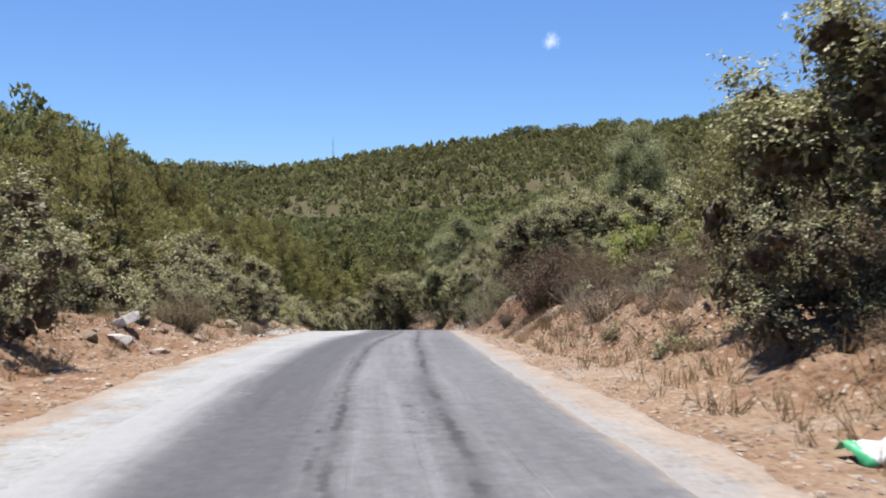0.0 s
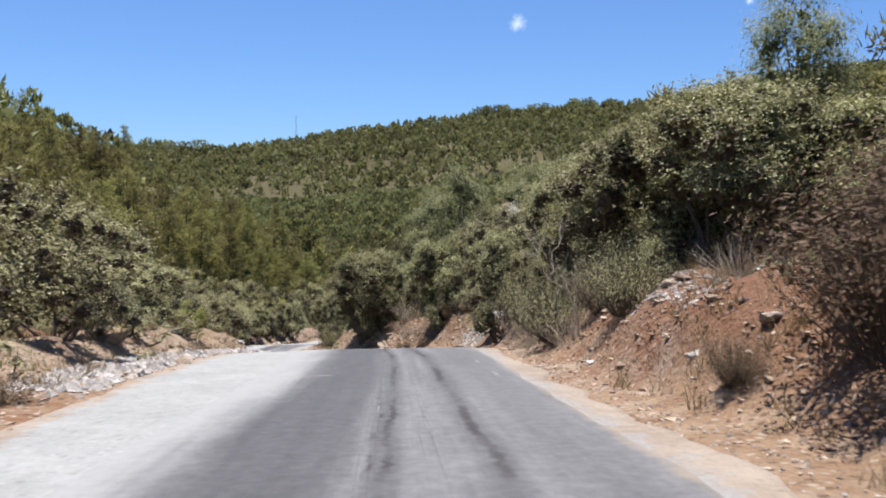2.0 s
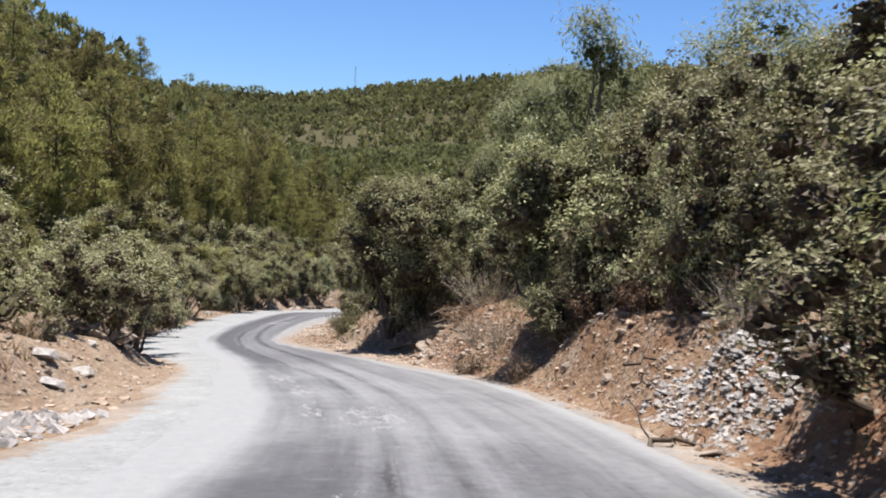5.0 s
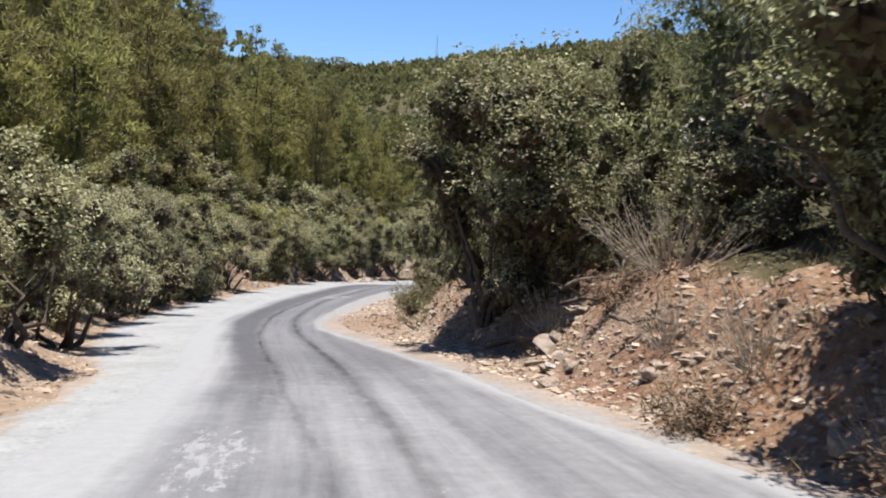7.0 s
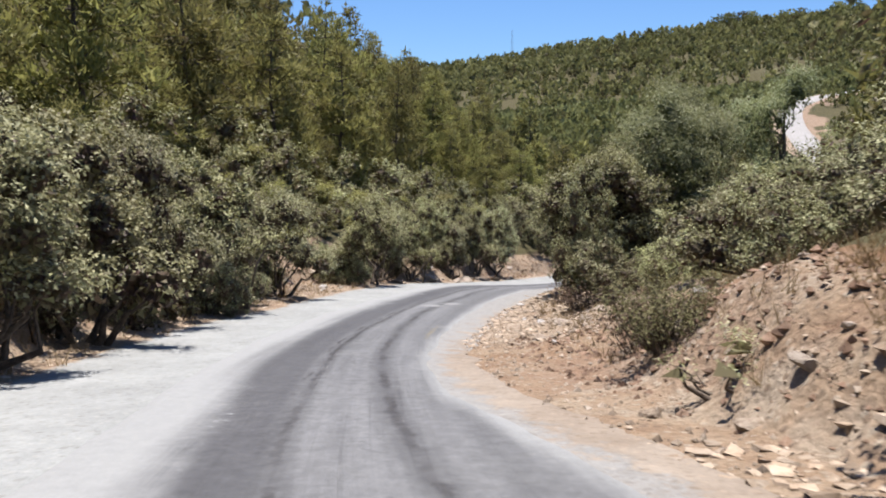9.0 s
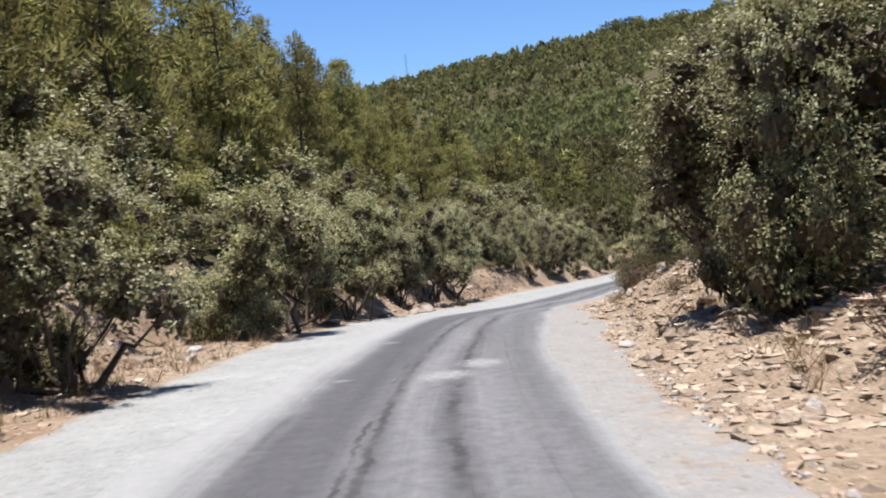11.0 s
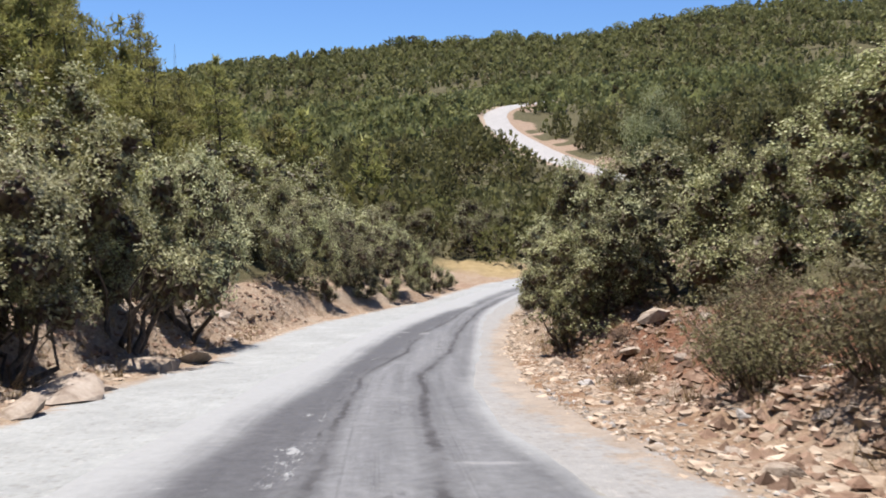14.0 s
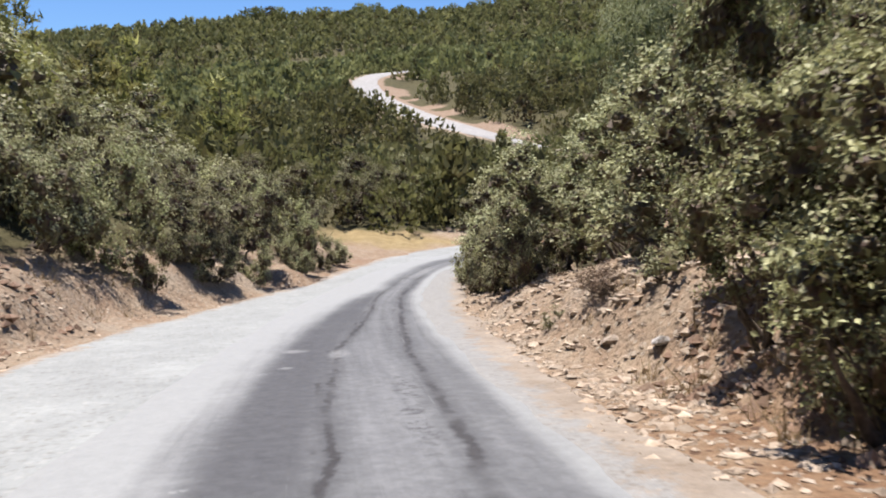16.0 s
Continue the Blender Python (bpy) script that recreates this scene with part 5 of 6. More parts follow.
scatter(FAR_PINES, 26, (5, 40), (-50, -14), (0.5, 0.8), 1.4, "pines on the left hill", 5)
scatter(FULLER, 85, (-5, 48), (8.5, 34), (0.55, 0.9), 1.3, "brush on the right slope", 6)
scatter(FULLER, 22, (48, 150), (22, 36), (0.8, 1.2), 1.3, "brush on the right slope", 11)
scatter([FULLER[0], FULLER[1]], 30, (40, 150), (-34, -15), (0.7, 1.0), 1.0, "brush on the left slope", 12)
scatter([WEEDS, WEEDS, SMALL], 16, (8, 26), (4.2, 6.5), (0.4, 0.8), 0.7, "dry weeds", 17)
scatter([SMALL, WEEDS, BROWN, SMALL], 16, (12, 32), (5.3, 9.0), (0.5, 0.9), 0.8, "dry shrubs", 13)
scatter([SMALL, WEEDS, WEEDS], 12, (100, 128), (3.6, 6.0), (0.35, 0.7), 0.8, "low shrubs", 14)
scatter([SMALL, WEEDS, SMALL], 26, (108, 150), (5.5, 13.0), (0.8, 1.3), 0.8, "low shrubs", 20)
scatter([SMALL, WEEDS], 12, (8, 58), (-7.0, -4.8), (0.4, 0.9), 0.8, "low shrubs", 15)
scatter(SHRUBS, 16, (36, 150), (7.6, 10.5), (0.8, 1.05), 1.15, "brush on the right slope", 19)
scatter(FULLER, 50, (45, 150), (10.3, 24), (0.75, 1.15), 1.25, "brush on the right slope", 8)
scatter(FAR_PINES, 36, (20, 150), (14, 50), (0.7, 1.05), 1.7, "trees on the right slope", 7)
for ob in PROTOS:
    for o in (*ob.children_recursive, ob):
        bpy.data.objects.remove(o)

# ---------------------------------------------------------------- far woods, as one growth


def far_tree(seed, quads, cone, size):
    """One far tree, 1 m high, of clumps: corners and tone shifts, lighter towards the top."""
    r = np.random.default_rng(seed)
    z = r.uniform(0.12, 1.0, quads)
    a = r.uniform(0, 6.28, quads)
    env = (1 - z)**0.75 * 0.42 + 0.05 if cone else np.sqrt(np.clip(1 - ((z - 0.5) / 0.55)**2, 0, 1)) * 0.5
    q = env * r.uniform(0.65, 1.1, quads) * (1 + 0.2 * np.sin(a * 3 + seed))
    pos = np.stack([np.cos(a) * q, np.sin(a) * q, z], 1)
    out = unit(np.stack([np.cos(a), np.sin(a), 0.5 + 0 * a], 1))
    axis = unit(out * 0.6 + np.array([0, 0, 1.0]) + r.normal(size=(quads, 3)) * 0.45)
    side = unit(np.cross(axis, r.normal(size=(quads, 3))))
    ln, wd = size * r.uniform(0.7, 1.3, (quads, 1)), size * r.uniform(0.28, 0.5, (quads, 1))
    v = np.stack([pos - axis * ln * 0.5 + side * wd, pos + axis * ln * 0.5, pos - axis * ln * 0.5 - side * wd], 1).reshape(-1, 3)
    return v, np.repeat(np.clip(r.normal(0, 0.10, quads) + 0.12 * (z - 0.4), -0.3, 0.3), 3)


def woods(name, label, xs, ys, tall, r, quads, cone_share):
    kinds = [far_tree(300 + k, quads, k % 4 < cone_share, 1.65 / math.sqrt(quads)) for k in range(8)]
    zs = ground(xs, ys)[0]
    vs, ts = [], []
    for x, y, z in zip(xs, ys, zs):
        v, t = kinds[int(r.integers(8))]
        c, s = math.cos(a := r.uniform(0, 6.28)), math.sin(a)
        h = r.uniform(*tall)
        w = h * r.uniform(0.85, 1.2)
        vs.append(np.stack([(v[:, 0] * c - v[:, 1] * s) * w + x, (v[:, 0] * s + v[:, 1] * c) * w + y, v[:, 2] * h + z - 0.3], 1))
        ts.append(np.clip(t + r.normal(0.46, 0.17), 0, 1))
    v = np.concatenate(vs)
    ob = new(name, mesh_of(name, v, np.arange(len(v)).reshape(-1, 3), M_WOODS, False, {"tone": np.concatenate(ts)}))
    return tagged(ob, label, "woods", kind="stuff")


def strewn(r, n, x0, x1, y0, y1, fan=0.0):
    """Places over a wedge that widens with y."""
    y = y0 + (y1 - y0) * np.sqrt(r.uniform(0, 1, n))
    k = (y - y0) / (y1 - y0)
    x = r.uniform(0, 1, n) * ((x1 - x0) + 2 * fan * k) + x0 - fan * k
    return x, y


def clear(x, y, roadside):
    """Keep off both roads and the dry field."""
    u, v, _ = road_coords(x, y)
    d = np.hypot(x[:, None] - FAR_ROAD[None, :, 0], y[:, None] - FAR_ROAD[None, :, 1]).min(1)
    below = np.minimum(np.hypot(x[:, None] - FAR_ROAD[None, 12:, 0] + 2.0, y[:, None] - FAR_ROAD[None, 12:, 1] + 6).min(1), np.hypot(x[:, None] - FAR_ROAD[None, 12:, 0] + 4.0, y[:, None] - FAR_ROAD[None, 12:, 1] + 12).min(1))
    field = np.hypot((x - 1.0), (y - 156) / 0.6) < 3.2
    uphill = np.hypot(x[:, None] - FAR_ROAD[None, :, 0] - 4.0 * FN[None, :, 0], y[:, None] - FAR_ROAD[None, :, 1] - 4.0 * FN[None, :, 1]).min(1)
    ok = (np.abs(v) > roadside) & (d > 4.3) & ~field & (uphill > 3.6)
    return x[ok & (below > 4.0)], y[ok & (below > 4.0)]


r = np.random.default_rng(21)
x, y = clear(*strewn(r, 1300, -75, 95, 150, 262, 30), 5.0)

woods("valley_woods", "mixed olive-green pines and shrubs in the valley", x, y, (2.2, 5.5), r, 150, 2)
x, y = clear(r.uniform(-40, 60, 380), r.uniform(156, 196, 380), 4.2)
woods("valley_brush", "green brush round the dry field in the valley", x, y, (1.6, 4.0), r, 260, 1)
sx = np.concatenate([r.uniform(-120, -30, 700), r.uniform(24, 190, 800)])
sy = np.concatenate([r.uniform(10, 200, 700), r.uniform(5, 200, 800)])
x, y = clear(sx, sy, 30.0)
woods("slope_woods", "olive-green pines and brush on the near slopes", x, y, (2.2, 5.5), r, 70, 2)
x, y = clear(*strewn(r, 3500, -110, 230, 255, 430, 60), 6.0)
x2, y2 = clear(r.uniform(-120, 40, 520), r.uniform(250, 345, 520), 6.0)
x, y = np.concatenate([x, x2]), np.concatenate([y, y2])
woods("hillside_woods", "young pines covering the opposite hillside", x, y, (3.2, 6.2), r, 60, 3)
x, y = clear(*strewn(r, 5600, -190, 400, 425, 705, 110), 6.0)
woods("ridge_woods", "dense distant pines up to the ridge", x, y, (4.5, 7.5), r, 30, 3)

# ---------------------------------------------------------------- stones


def stone_mesh(name, seed, mat, flat=0.6):
    """An angular worn stone, about 1 m across."""
    r = np.random.default_rng(seed)
    bm = bmesh.new()
    pts = unit(r.normal(size=(18, 3))) * r.uniform(0.42, 0.55, (18, 1)) * np.array([1.15, 0.9, flat])
    pts[:, 2] = np.clip(pts[:, 2], -0.3 * flat, 0.36 * flat)
    bmesh.ops.convex_hull(bm, input=[bm.verts.new(p) for p in pts])
    for vt in [q for q in bm.verts if not q.link_faces]:
        bm.verts.remove(vt)
    me = bpy.data.meshes.new(name)
    bm.to_mesh(me)
    bm.free()
    me.materials.append(mat)
    return me


STONES = [stone_mesh("stone", 400 + k, M_STONE if k % 5 else M_GREY, 0.45 + 0.05 * (k % 5)) for k in range(9)]


def set_stone(u, v, size, r, lift=0.06, kind=None, flat=None):
    x, y = at(u, v)
    ob = new("stone", STONES[int(r.integers(len(STONES))) if kind is None else kind])
    ob.parent = soil
    ob.matrix_basis = Matrix.LocRotScale((x, y, height(x, y) + size * lift), Euler((r.normal() * 0.25, r.normal() * 0.25, r.uniform(0, 6.28))), (size, size, size * (flat or r.uniform(0.8, 1.2))))


r = np.random.default_rng(5)
for (u0, u1), (v0, v1), n, (s0, s1) in [((79, 104), (2.3, 6.5), 95, (0.16, 0.5)), ((104, 117), (2.9, 6.0), 40, (0.14, 0.45)), ((50, 66), (3.2, 5.0), 40, (0.12, 0.4)),
                                        ((60, 78), (2.3, 5.5), 35, (0.1, 0.35)), ((117, 129), (3.0, 5.5), 25, (0.12, 0.4)), ((26, 46), (3.3, 5.0), 22, (0.12, 0.4)), ((26, 36), (4.2, 7.0), 20, (0.12, 0.5)), ((10, 58), (-5.6, -3.8), 30, (0.12, 0.5)), ((52, 62), (-5.6, -3.9), 40, (0.12, 0.5)), ((34, 46), (-6.6, -5.0), 30, (0.15, 0.55)), ((93, 99), (-7.5, -5.0), 24, (0.15, 0.5)), ((108, 128), (-6.4, -4.6), 34, (0.15, 0.6))]:
    for k in range(n):
        set_stone(r.uniform(u0, u1), r.uniform(v0, v1), s0 + (s1 - s0) * r.uniform(0, 1)**2.2, r)
for u, v, size in [(104.4, 5.6, 0.8), (104.2, 4.5, 0.6), (104.7, 4.8, 0.5), (103.6, 4.9, 0.45), (62.4, 3.7, 0.3), (61.0, -4.4, 1.1), (60.0, -4.6, 0.6),
                   (115.9, 5.2, 0.7), (115.1, 4.5, 0.45), (42.9, -5.8, 0.7), (38.0, -6.2, 0.9), (18.0, -5.4, 0.8), (16.5, -5.0, 0.6)]:
    set_stone(u, v, size, r, 0.18)
for u, v, size, flat in [(100.9, 4.2, 1.05, 0.55), (63.0, 4.15, 0.66, 1.1), (62.6, 3.75, 0.58, 1.1), (62.1, 4.0, 0.46, 1.2), (61.5, 3.55, 0.34, 1.1), (63.4, 4.9, 0.7, 0.9), (62.9, 4.3, 0.4, 1.0), (115.3, -4.5, 1.35, 0.9), (106.5, -4.6, 1.1, 0.9), (111.4, -4.45, 1.5, 0.9), (110.2, -4.35, 0.9, 1.0), (112.6, -4.3, 0.7, 0.9), (117.0, -4.2, 1.0, 0.9), (101.5, -4.6, 0.8, 0.9), (48.6, 3.25, 0.5, 0.4), (47.6, 3.5, 0.4, 0.5)]:
    set_stone(u, v, size, r, 0.02, 1, flat)


def rubble(name, label, spans, mat, seed, block=False):
    """Small loose stones in one growth of many."""
    r = np.random.default_rng(seed)
    base = np.array([(1, 0, 0), (-1, 0, 0), (0, 1, 0), (0, -1, 0), (0, 0, 1), (0, 0, -1)], float)
    tri = np.array([(0, 2, 4), (2, 1, 4), (1, 3, 4), (3, 0, 4), (2, 0, 5), (1, 2, 5), (3, 1, 5), (0, 3, 5)])
    if block:
        base = np.array([(a, b, c) for c in (-1, 1) for b in (-1, 1) for a in (-1, 1)], float) * np.array([0.62, 0.5, 0.5])
        tri = np.array([(0, 2, 1), (1, 2, 3), (4, 5, 6), (5, 7, 6), (0, 1, 4), (1, 5, 4), (2, 6, 3), (3, 6, 7), (0, 4, 2), (2, 4, 6), (1, 3, 5), (3, 7, 5)])
    ps = []
    for u0, u1, lo, hi, n, s0, s1 in spans:
        u, t = r.uniform(u0, u1, n), r.uniform(0, 1, n)
        v = lo(u) + (hi(u) - lo(u)) * t
        idx = np.clip(((u + 30) / 0.5).round().astype(int), 0, len(LINE) - 1)
        x, y = LINE[idx, 0] + LN[idx, 0] * v + LT[idx, 0] * r.uniform(-0.3, 0.3, n), LINE[idx, 1] + LN[idx, 1] * v + LT[idx, 1] * r.uniform(-0.3, 0.3, n)
        ps.append(np.stack([x, y, ground(x, y)[0], s0 + (s1 - s0) * r.uniform(0, 1, n)**2.5], 1))
    ps = np.concatenate(ps)
    n = len(ps)
    v = base[None] * r.uniform(0.6, 1.1, (n, len(base), 1)) + r.normal(size=(n, len(base), 3)) * 0.12
    ca, sa = np.cos(tip := r.normal(size=(n, 1)) * (0.35 if block else 0.1)), np.sin(tip)
    v = np.stack([v[..., 0], v[..., 1] * ca - v[..., 2] * sa, v[..., 1] * sa + v[..., 2] * ca], -1)
    v[:, :, 2] *= 0.5 if block else 0.7
    a = r.uniform(0, 6.28, n)
    c, s = np.cos(a)[:, None], np.sin(a)[:, None]
    v = np.stack([v[..., 0] * c - v[..., 1] * s, v[..., 0] * s + v[..., 1] * c, v[..., 2]], -1) * ps[:, None, 3:4] * 0.5
    v[:, :, 2] -= ps[:, None, 3] * (0.06 if block else 0.0)
    v = v + ps[:, None, :3] + np.array([0, 0, 0.005])
    f = (tri[None] + (np.arange(n) * len(base))[:, None, None]).reshape(-1, 3)
    return tagged(new(name, mesh_of(name, v.reshape(-1, 3), f, mat)), label, "stones", kind="stuff")


rubble("stone_rubble", "broken pale limestone rubble on the banks",
       [(57, 69, lambda u: verge_right(u) - 0.1, lambda u: verge_right(u) + 1.8, 1300, 0.06, 0.3), (48, 66, lambda u: verge_right(u) + 0.2, lambda u: verge_right(u) + 3.4, 1300, 0.05, 0.26), (78, 104, lambda u: verge_right(u) - 0.3, lambda u: verge_right(u) + 4.6, 5600, 0.05, 0.3),
        (104, 122, lambda u: verge_right(u) - 0.2, lambda u: verge_right(u) + 2.4, 1500, 0.06, 0.32), (84, 108, lambda u: verge_right(u) + 0.1, lambda u: verge_right(u) + 4.2, 900, 0.14, 0.4),
        (120, 134, lambda u: verge_right(u) + 0.1, lambda u: verge_right(u) + 2.8, 1300, 0.06, 0.34), (26, 50, verge_right, lambda u: verge_right(u) + 3.0, 700, 0.06, 0.25), (10, 58, lambda u: gravel_left(u) - 2.5, lambda u: gravel_left(u) - 0.2, 700, 0.06, 0.3),
        (60, 130, lambda u: gravel_left(u) - 1.7, lambda u: gravel_left(u), 1700, 0.05, 0.3)], M_STONE, 33, True)
rubble("loose_rubble", "loose ochre pebbles and chips on the banks",
       [(0, 57, lambda u: verge_right(u) - 0.1, lambda u: verge_right(u) + 4.5, 5500, 0.02, 0.12), (50, 80, verge_right, lambda u: verge_right(u) + 4, 3600, 0.02, 0.13),
        (78, 104, lambda u: verge_right(u) - 0.3, lambda u: verge_right(u) + 5.5, 5500, 0.03, 0.14), (104, 122, lambda u: verge_right(u) - 0.2, lambda u: verge_right(u) + 4.5, 2400, 0.03, 0.15),
        (119, 136, lambda u: verge_right(u) - 0.1, lambda u: verge_right(u) + 3.0, 2600, 0.03, 0.14), (0, 60, lambda u: gravel_left(u) - 3.5, gravel_left, 3600, 0.02, 0.14), (60, 140, lambda u: gravel_left(u) - 1.8, gravel_left, 3200, 0.02, 0.13)], M_STONE, 31)
rubble("soil_clods", "crumbled red-brown earth clods on the cut bank",
       [(12, 60, lambda u: verge_right(u) + right_flat(u) - 0.2, lambda u: verge_right(u) + right_flat(u) + 2.6, 6500, 0.02, 0.13), (60, 80, lambda u: verge_right(u) + right_flat(u) - 0.2, lambda u: verge_right(u) + right_flat(u) + 2.4, 2200, 0.03, 0.2),
        (104, 122, lambda u: verge_right(u) + right_flat(u) - 0.2, lambda u: verge_right(u) + right_flat(u) + 2.6, 3600, 0.04, 0.28), (92, 130, lambda u: gravel_left(u) - left_flat(u) - 1.6, lambda u: gravel_left(u) - left_flat(u) + 0.2, 2600, 0.04, 0.26)], M_CLOD, 34)
rubble("loose_gravel", "grey crushed gravel scattered on the shoulders",
       [(0, 130, gravel_left, lambda u: gravel_left(u) + 0.8, 2600, 0.01, 0.05), (40, 125, lambda u: asphalt_right(u) + 0.05, verge_right, 4200, 0.012, 0.07), (78, 112, lambda u: asphalt_right(u) + 0.1, lambda u: verge_right(u) + 0.5, 3200, 0.02, 0.1),
        (29.6, 32.6, lambda u: 4.2 + 0 * u, lambda u: 5.2 + 0 * u, 800, 0.03, 0.13), (47.4, 49.8, lambda u: 3.6 + 0 * u, lambda u: 4.9 + 0 * u, 2600, 0.04, 0.16), (30, 50, lambda u: gravel_left(u) - 1.8, lambda u: gravel_left(u) - 0.2, 2600, 0.05, 0.3), (0, 60, lambda u: asphalt_right(u) - 0.25, lambda u: verge_right(u) + 0.6, 3800, 0.012, 0.06), (60, 130, lambda u: asphalt_right(u) - 0.3, lambda u: asphalt_right(u) + 0.3, 2000, 0.01, 0.05)], M_GREY, 32)


def tufts(name, label, spans, mat, seed, tall):
    """Dry grass blades, strewn."""
    r = np.random.default_rng(seed)
    xs, ys = [], []
    for u0, u1, v0, v1, n in spans:
        u, v = r.uniform(u0, u1, n), r.uniform(v0, v1, n)
        idx = np.clip(((u + 30) / 0.5).round().astype(int), 0, len(LINE) - 1)
        xs.append(LINE[idx, 0] + LN[idx, 0] * v), ys.append(LINE[idx, 1] + LN[idx, 1] * v)
    x, y = np.concatenate(xs), np.concatenate(ys)
    z = ground(x, y)[0]
    per = 14
    n = len(x) * per
    p = np.repeat(np.stack([x, y, z], 1), per, 0) + r.normal(size=(n, 3)) * np.array([0.06, 0.06, 0])
    d = r.normal(size=(n, 3)) * np.array([0.45, 0.45, 0.1]) + np.array([0, 0, 1.0])
    h = r.uniform(*tall, (n, 1))
    side = unit(np.cross(d, r.normal(size=(n, 3)))) * 0.006
    v = np.stack([p - side, p + side, p + d * h], 1).reshape(-1, 3)
    tone = np.repeat(np.clip(r.normal(0.5, 0.22, n), 0, 1), 3)
    return tagged(new(name, mesh_of(name, v, np.arange(3 * n).reshape(n, 3), mat, False, {"tone": tone})), label, "grass", kind="stuff")


tufts("dry_grass", "dry straw-coloured grass tufts on the banks", [(0, 30, 3.2, 7.5, 500), (0, 50, 4.0, 8.0, 500), (50, 125, 3.4, 8.0, 700), (5, 60, -8.0, -4.6, 500), (60, 140, -6.5, -4.4, 400)], M_STRAW, 41, (0.1, 0.4))

# ---------------------------------------------------------------- single things by the road


def plain_material(name, colour, rough):
    m = Nodes(name)
    n = m.noise(9, 4)
    m.bump(n, 0.3, 0.02)
    return m.done(m.mix(0.35, colour, m.ramp(n, (0.3, 0.55), (0.7, 1.0)), "MULTIPLY"), rough, 0.4)


def fallen_log(u, v, length, rad, turn, tilt):
    r = np.random.default_rng(int(u))
    p = np.stack([np.linspace(-length / 2, length / 2, 7), r.normal(size=7) * 0.12, r.normal(size=7) * 0.05], 1)
    parts = [tube(p, np.linspace(rad, rad * 0.5, 7), 8)]
    for k in range(5):
        a = p[1 + k]
        parts.append(limb(a, a + unit(r.normal(size=3) + np.array([0.5, 0, 0.6])) * r.uniform(0.3, 0.7), rad * 0.35, 0.006, r, 0.1, 4))
    vts, f = join(parts)
    ob = new("fallen_log", mesh_of("fallen_log", vts, f, M_BARK, True))
    x, y = at(u, v)
    ob.matrix_basis = Matrix.LocRotScale((x, y, height(x, y) + rad * 0.9), Euler((0, tilt, turn)), None)
    return tagged(ob, "fallen grey-brown branch lying on the bank", "log")


fallen_log(63.6, 4.4, 2.8, 0.07, -0.45, -0.25)
fallen_log(104.6, 5.2, 1.4, 0.05, 0.9, 0.1)
fallen_log(63.2, 5.4, 2.2, 0.05, 0.15, -0.25)
fallen_log(62.8, 5.0, 1.8, 0.035, -0.9, -0.2)
fallen_log(12.6, 4.6, 0.5, 0.02, 0.9, 0.0)
fallen_log(48.0, 3.4, 0.9, 0.035, 0.4, 0.05)
fallen_log(60.2, 4.6, 1.6, 0.03, -0.6, -0.15)
fallen_log(50.6, 4.2, 1.3, 0.025, 0.7, -0.2)


def tree_stump(u, v, high):
    r = np.random.default_rng(9)
    parts = [tube([(0, 0, -0.2), (0.02, 0, high * 0.5), (0.0, 0.02, high), (0, 0.02, high + 0.01)], [0.2, 0.15, 0.14, 0.02], 9)]
    for k in range(5):
        a = k * 1.3
        parts.append(limb((0, 0, 0.1), (math.cos(a) * 0.5, math.sin(a) * 0.5, -0.2), 0.06, 0.01, r, 0.1, 4))
    vts, f = join(parts)
    ob = new("tree_stump", mesh_of("tree_stump", vts, f, M_PALE, True))
    x, y = at(u, v)
    ob.location = (x, y, height(x, y))
    return tagged(ob, "weathered grey tree stump on the rubble bank", "stump")


tree_stump(105.9, 5.0, 0.45)


def litter(u, v, size, a, b, label):
    """A crumpled plastic sheet with a coloured edge."""
    r = np.random.default_rng(int(u * 10))
    n = 9
    g = np.linspace(-0.5, 0.5, n)
    X, Y = np.meshgrid(g, g * 0.6)
    Z = 0.09 * fractal(X.ravel() * 6, Y.ravel() * 6, 1.0, 3, 71).reshape(X.shape) + 0.10
    q = np.arange(n * n).reshape(n, n)
    f = np.stack([q[:-1, :-1], q[:-1, 1:], q[1:, 1:], q[1:, :-1]], -1).reshape(-1, 4)
    idx = (np.arange(len(f)) % (n - 1) < 1).astype(int)
    me = mesh_of("plastic_sheet", np.stack([X, Y, Z], -1).reshape(-1, 3) * size, f, [a, b], True, None, idx)
    ob = new("plastic_sheet", me)
    so = ob.modifiers.new("thickness", "SOLIDIFY")
    so.thickness = 0.004
    x, y = at(u, v)
    ob.matrix_basis = Matrix.LocRotScale((x, y, height(x, y)), Euler((0.1, -0.1, 0.2)), None)
    return tagged(ob, label, "litter")


litter(5.4, 3.7, 0.6, plain_material("white_plastic", (0.5, 0.53, 0.52), 0.35), plain_material("green_plastic", (0.05, 0.35, 0.16), 0.35), "crumpled white and green plastic sheet on the dirt")
litter(32.3, 3.6, 0.22, plain_material("pale_plastic", (0.5, 0.52, 0.52), 0.4), plain_material("grey_plastic", (0.3, 0.32, 0.33), 0.4), "small crumpled white plastic wrapper on the dirt")

# ---------------------------------------------------------------- the ridge: a grove and a mast, and the small cloud


def ridge_grove():
    r = np.random.default_rng(77)
    xs = np.concatenate([r.uniform(50, 84, 12), r.uniform(96, 112, 4), r.uniform(128, 175, 18), r.uniform(-235, -180, 14), r.uniform(-178, -165, 3), r.uniform(180, 330, 30)])
    ys = np.full(len(xs), 694.0) + r.uniform(-6, 6, len(xs))
    return woods("ridge_grove", "dark rounded trees crowning the ridge", xs, ys, (7.5, 11.0), r, 160, 0)


ridge_grove()


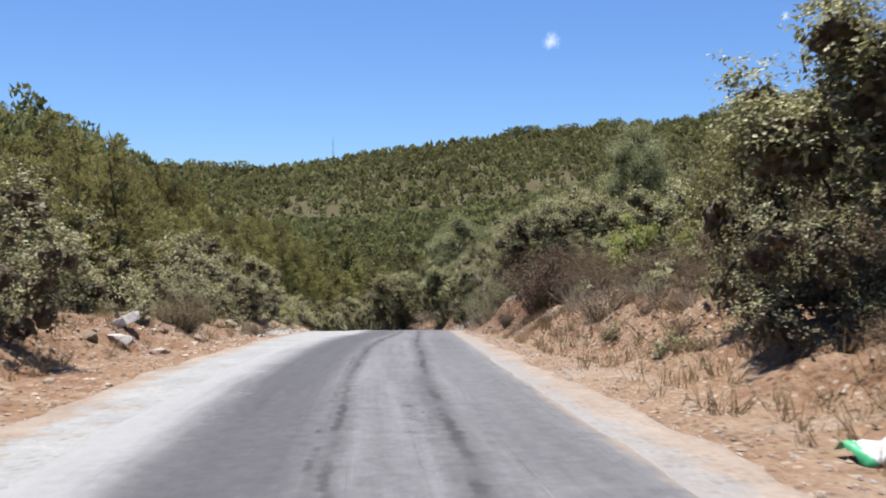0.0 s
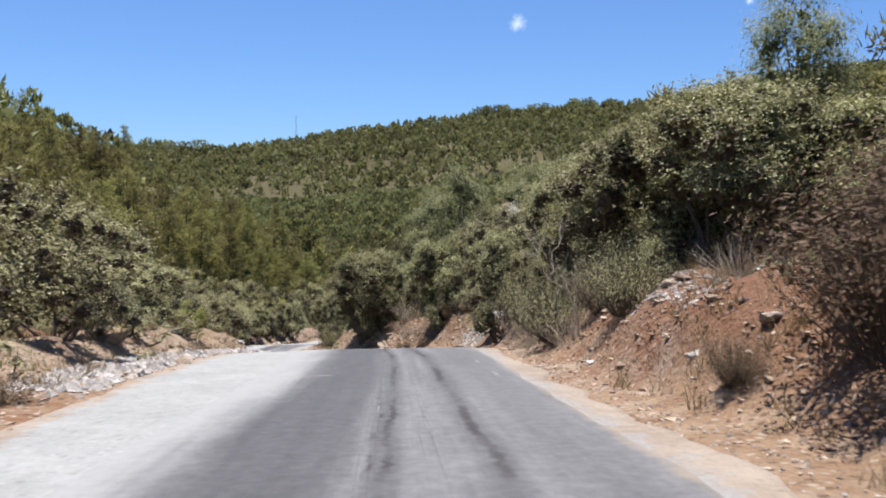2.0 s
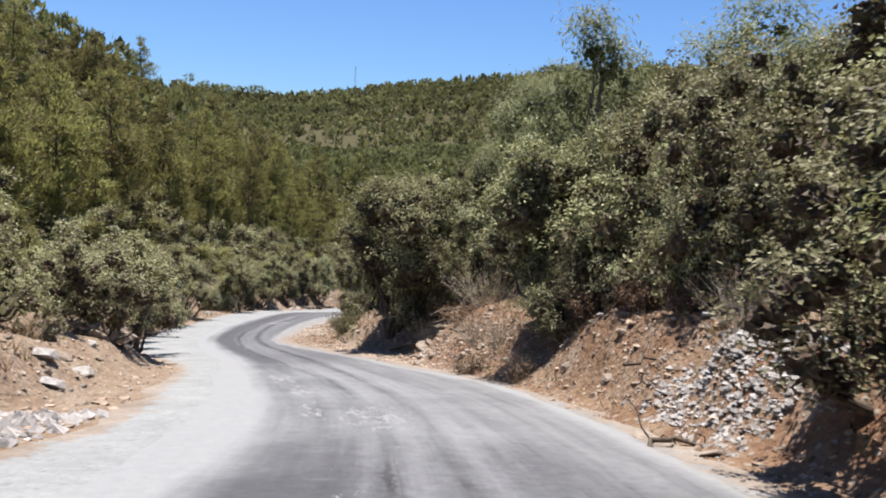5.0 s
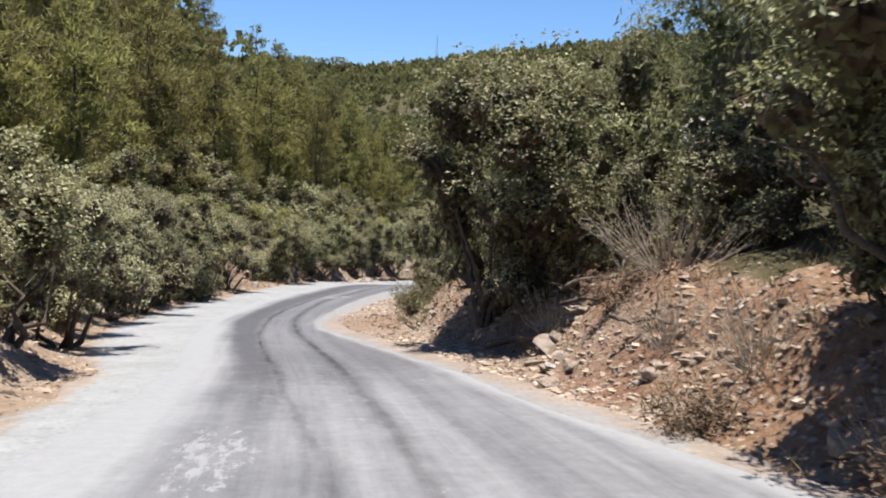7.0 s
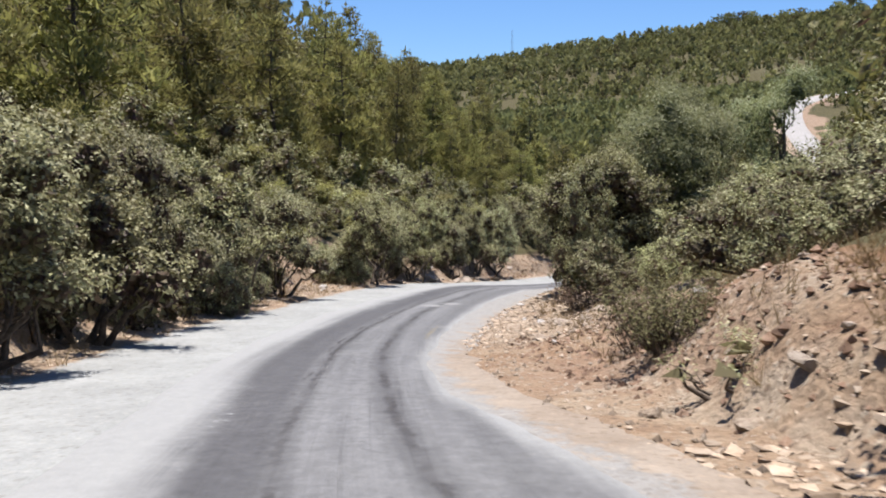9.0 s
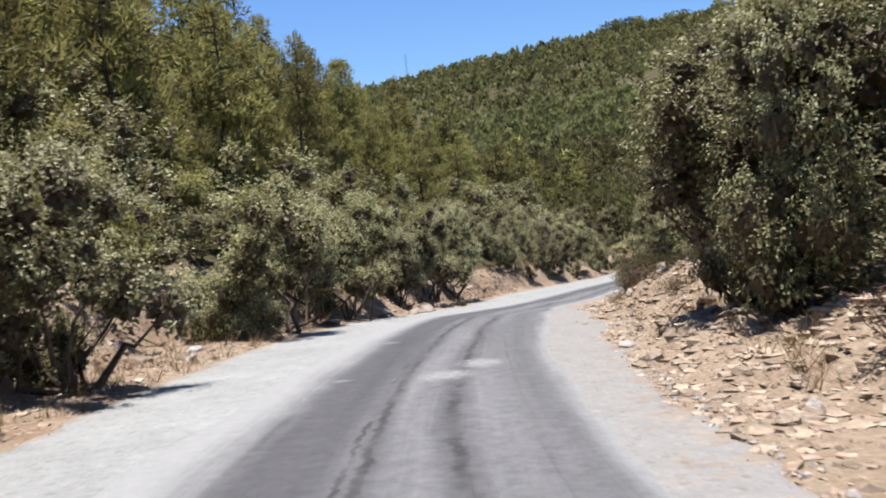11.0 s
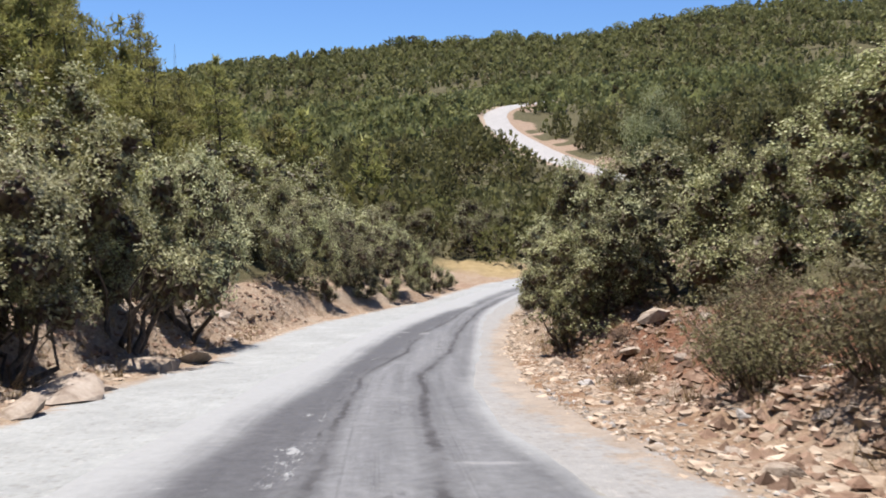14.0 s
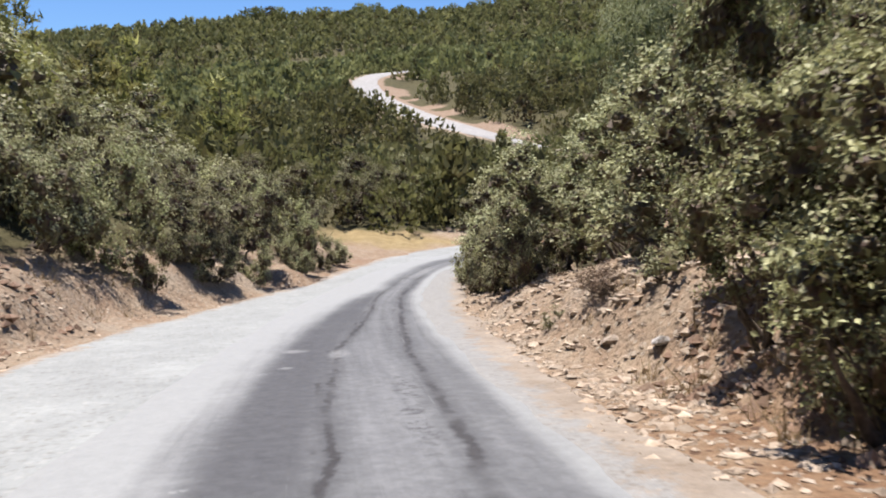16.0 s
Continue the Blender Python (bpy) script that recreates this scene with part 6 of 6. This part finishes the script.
def radio_mast(x, y, high):
    z = height(x, y)
    ob = tagged(new("radio_mast"), "thin grey lattice mast on the far ridge", "mast")
    parts = [tube([(dx, dy, 0), (dx * 0.3, dy * 0.3, high)], [0.07, 0.04], 4) for dx, dy in ((0.8, 0.8), (-0.8, 0.8), (0.8, -0.8), (-0.8, -0.8))]
    for k in range(8):
        w = 0.8 * (1 - 0.7 * k / 8)
        parts.append(tube([(-w, -w, high * k / 8), (w, w, high * (k + 1) / 8)], [0.03, 0.03], 4))
    vts, f = join(parts)
    part("lattice", mesh_of("mast_lattice", vts, f, plain_material("mast_steel", (0.4, 0.42, 0.45), 0.5)), ob)
    ob.location = (x, y, z)


radio_mast(-92.0, 700.0, 22.0)


def small_cloud(x, y, z, size, seed):
    """A lone thin puff of fair-weather cloud, 3 km off: a plain sheet that thins out to nothing."""
    me = bpy.data.meshes.new("cloud")
    me.from_pydata([(-0.5, 0, -0.4), (0.5, 0, -0.4), (0.5, 0, 0.4), (-0.5, 0, 0.4)], [], [(0, 1, 2, 3)])
    m = Nodes("cloud")
    co = m.coords("Object")
    away = m.nt.nodes.new("ShaderNodeVectorMath")
    away.operation = "LENGTH"
    m.nt.links.new(co, away.inputs[0])
    lump = m.noise(2.6 + seed * 0.37, 5, 0.6, co)
    cover = m.smooth(m.math("ADD", m.math("MULTIPLY", away.outputs["Value"], -2.5), m.math("MULTIPLY_ADD", lump, 1.5, 0.1)), 0.0, 1.0)
    # emission in place of sunlight scattered through the puff
    glow = m.nt.nodes.new("ShaderNodeEmission")
    m.put(glow.inputs[0], (0.80, 0.88, 1.0))
    glow.inputs[1].default_value = 0.75
    clear_bsdf = m.nt.nodes.new("ShaderNodeBsdfTransparent")
    ms = m.nt.nodes.new("ShaderNodeMixShader")
    m.put(ms.inputs[0], m.math("MULTIPLY", cover, 0.5))
    m.nt.links.new(clear_bsdf.outputs[0], ms.inputs[1]), m.nt.links.new(glow.outputs[0], ms.inputs[2])
    m.nt.links.new(ms.outputs[0], m.out.inputs["Surface"])
    me.materials.append(m.mat)
    ob = new("cloud", me)
    ob.matrix_basis = Matrix.LocRotScale((x, y, z), None, (size, size, size))
    return tagged(ob, "small thin white puff of cloud in clear sky", "cloud")


small_cloud(387.0, 3000.0, 642.0, 110.0, 3)
small_cloud(1222.0, 3000.0, 730.0, 60.0, 4)


def paint_marks():
    """Three short pale scrapes across the asphalt."""
    vs, fs = [], []
    for k in range(3):
        x, y = at(116.6 + 0.12 * k, -1.1 + 0.32 * k)
        z = float(road_coords([x], [y])[2][0]) + 0.024
        dx, dy = 0.30, 0.72
        wx, wy = 0.007, -0.003
        n = len(vs)
        vs += [(x - wx, y - wy, z), (x + wx, y + wy, z), (x + dx + wx, y + dy + wy, z - 0.11), (x + dx - wx, y + dy - wy, z - 0.11)]
        fs.append((n, n + 1, n + 2, n + 3))
    return tagged(new("road_scrapes", mesh_of("road_scrapes", vs, fs, M_GRAVEL)), "short white scrapes across the asphalt", "road mark", kind="structure")


paint_marks()
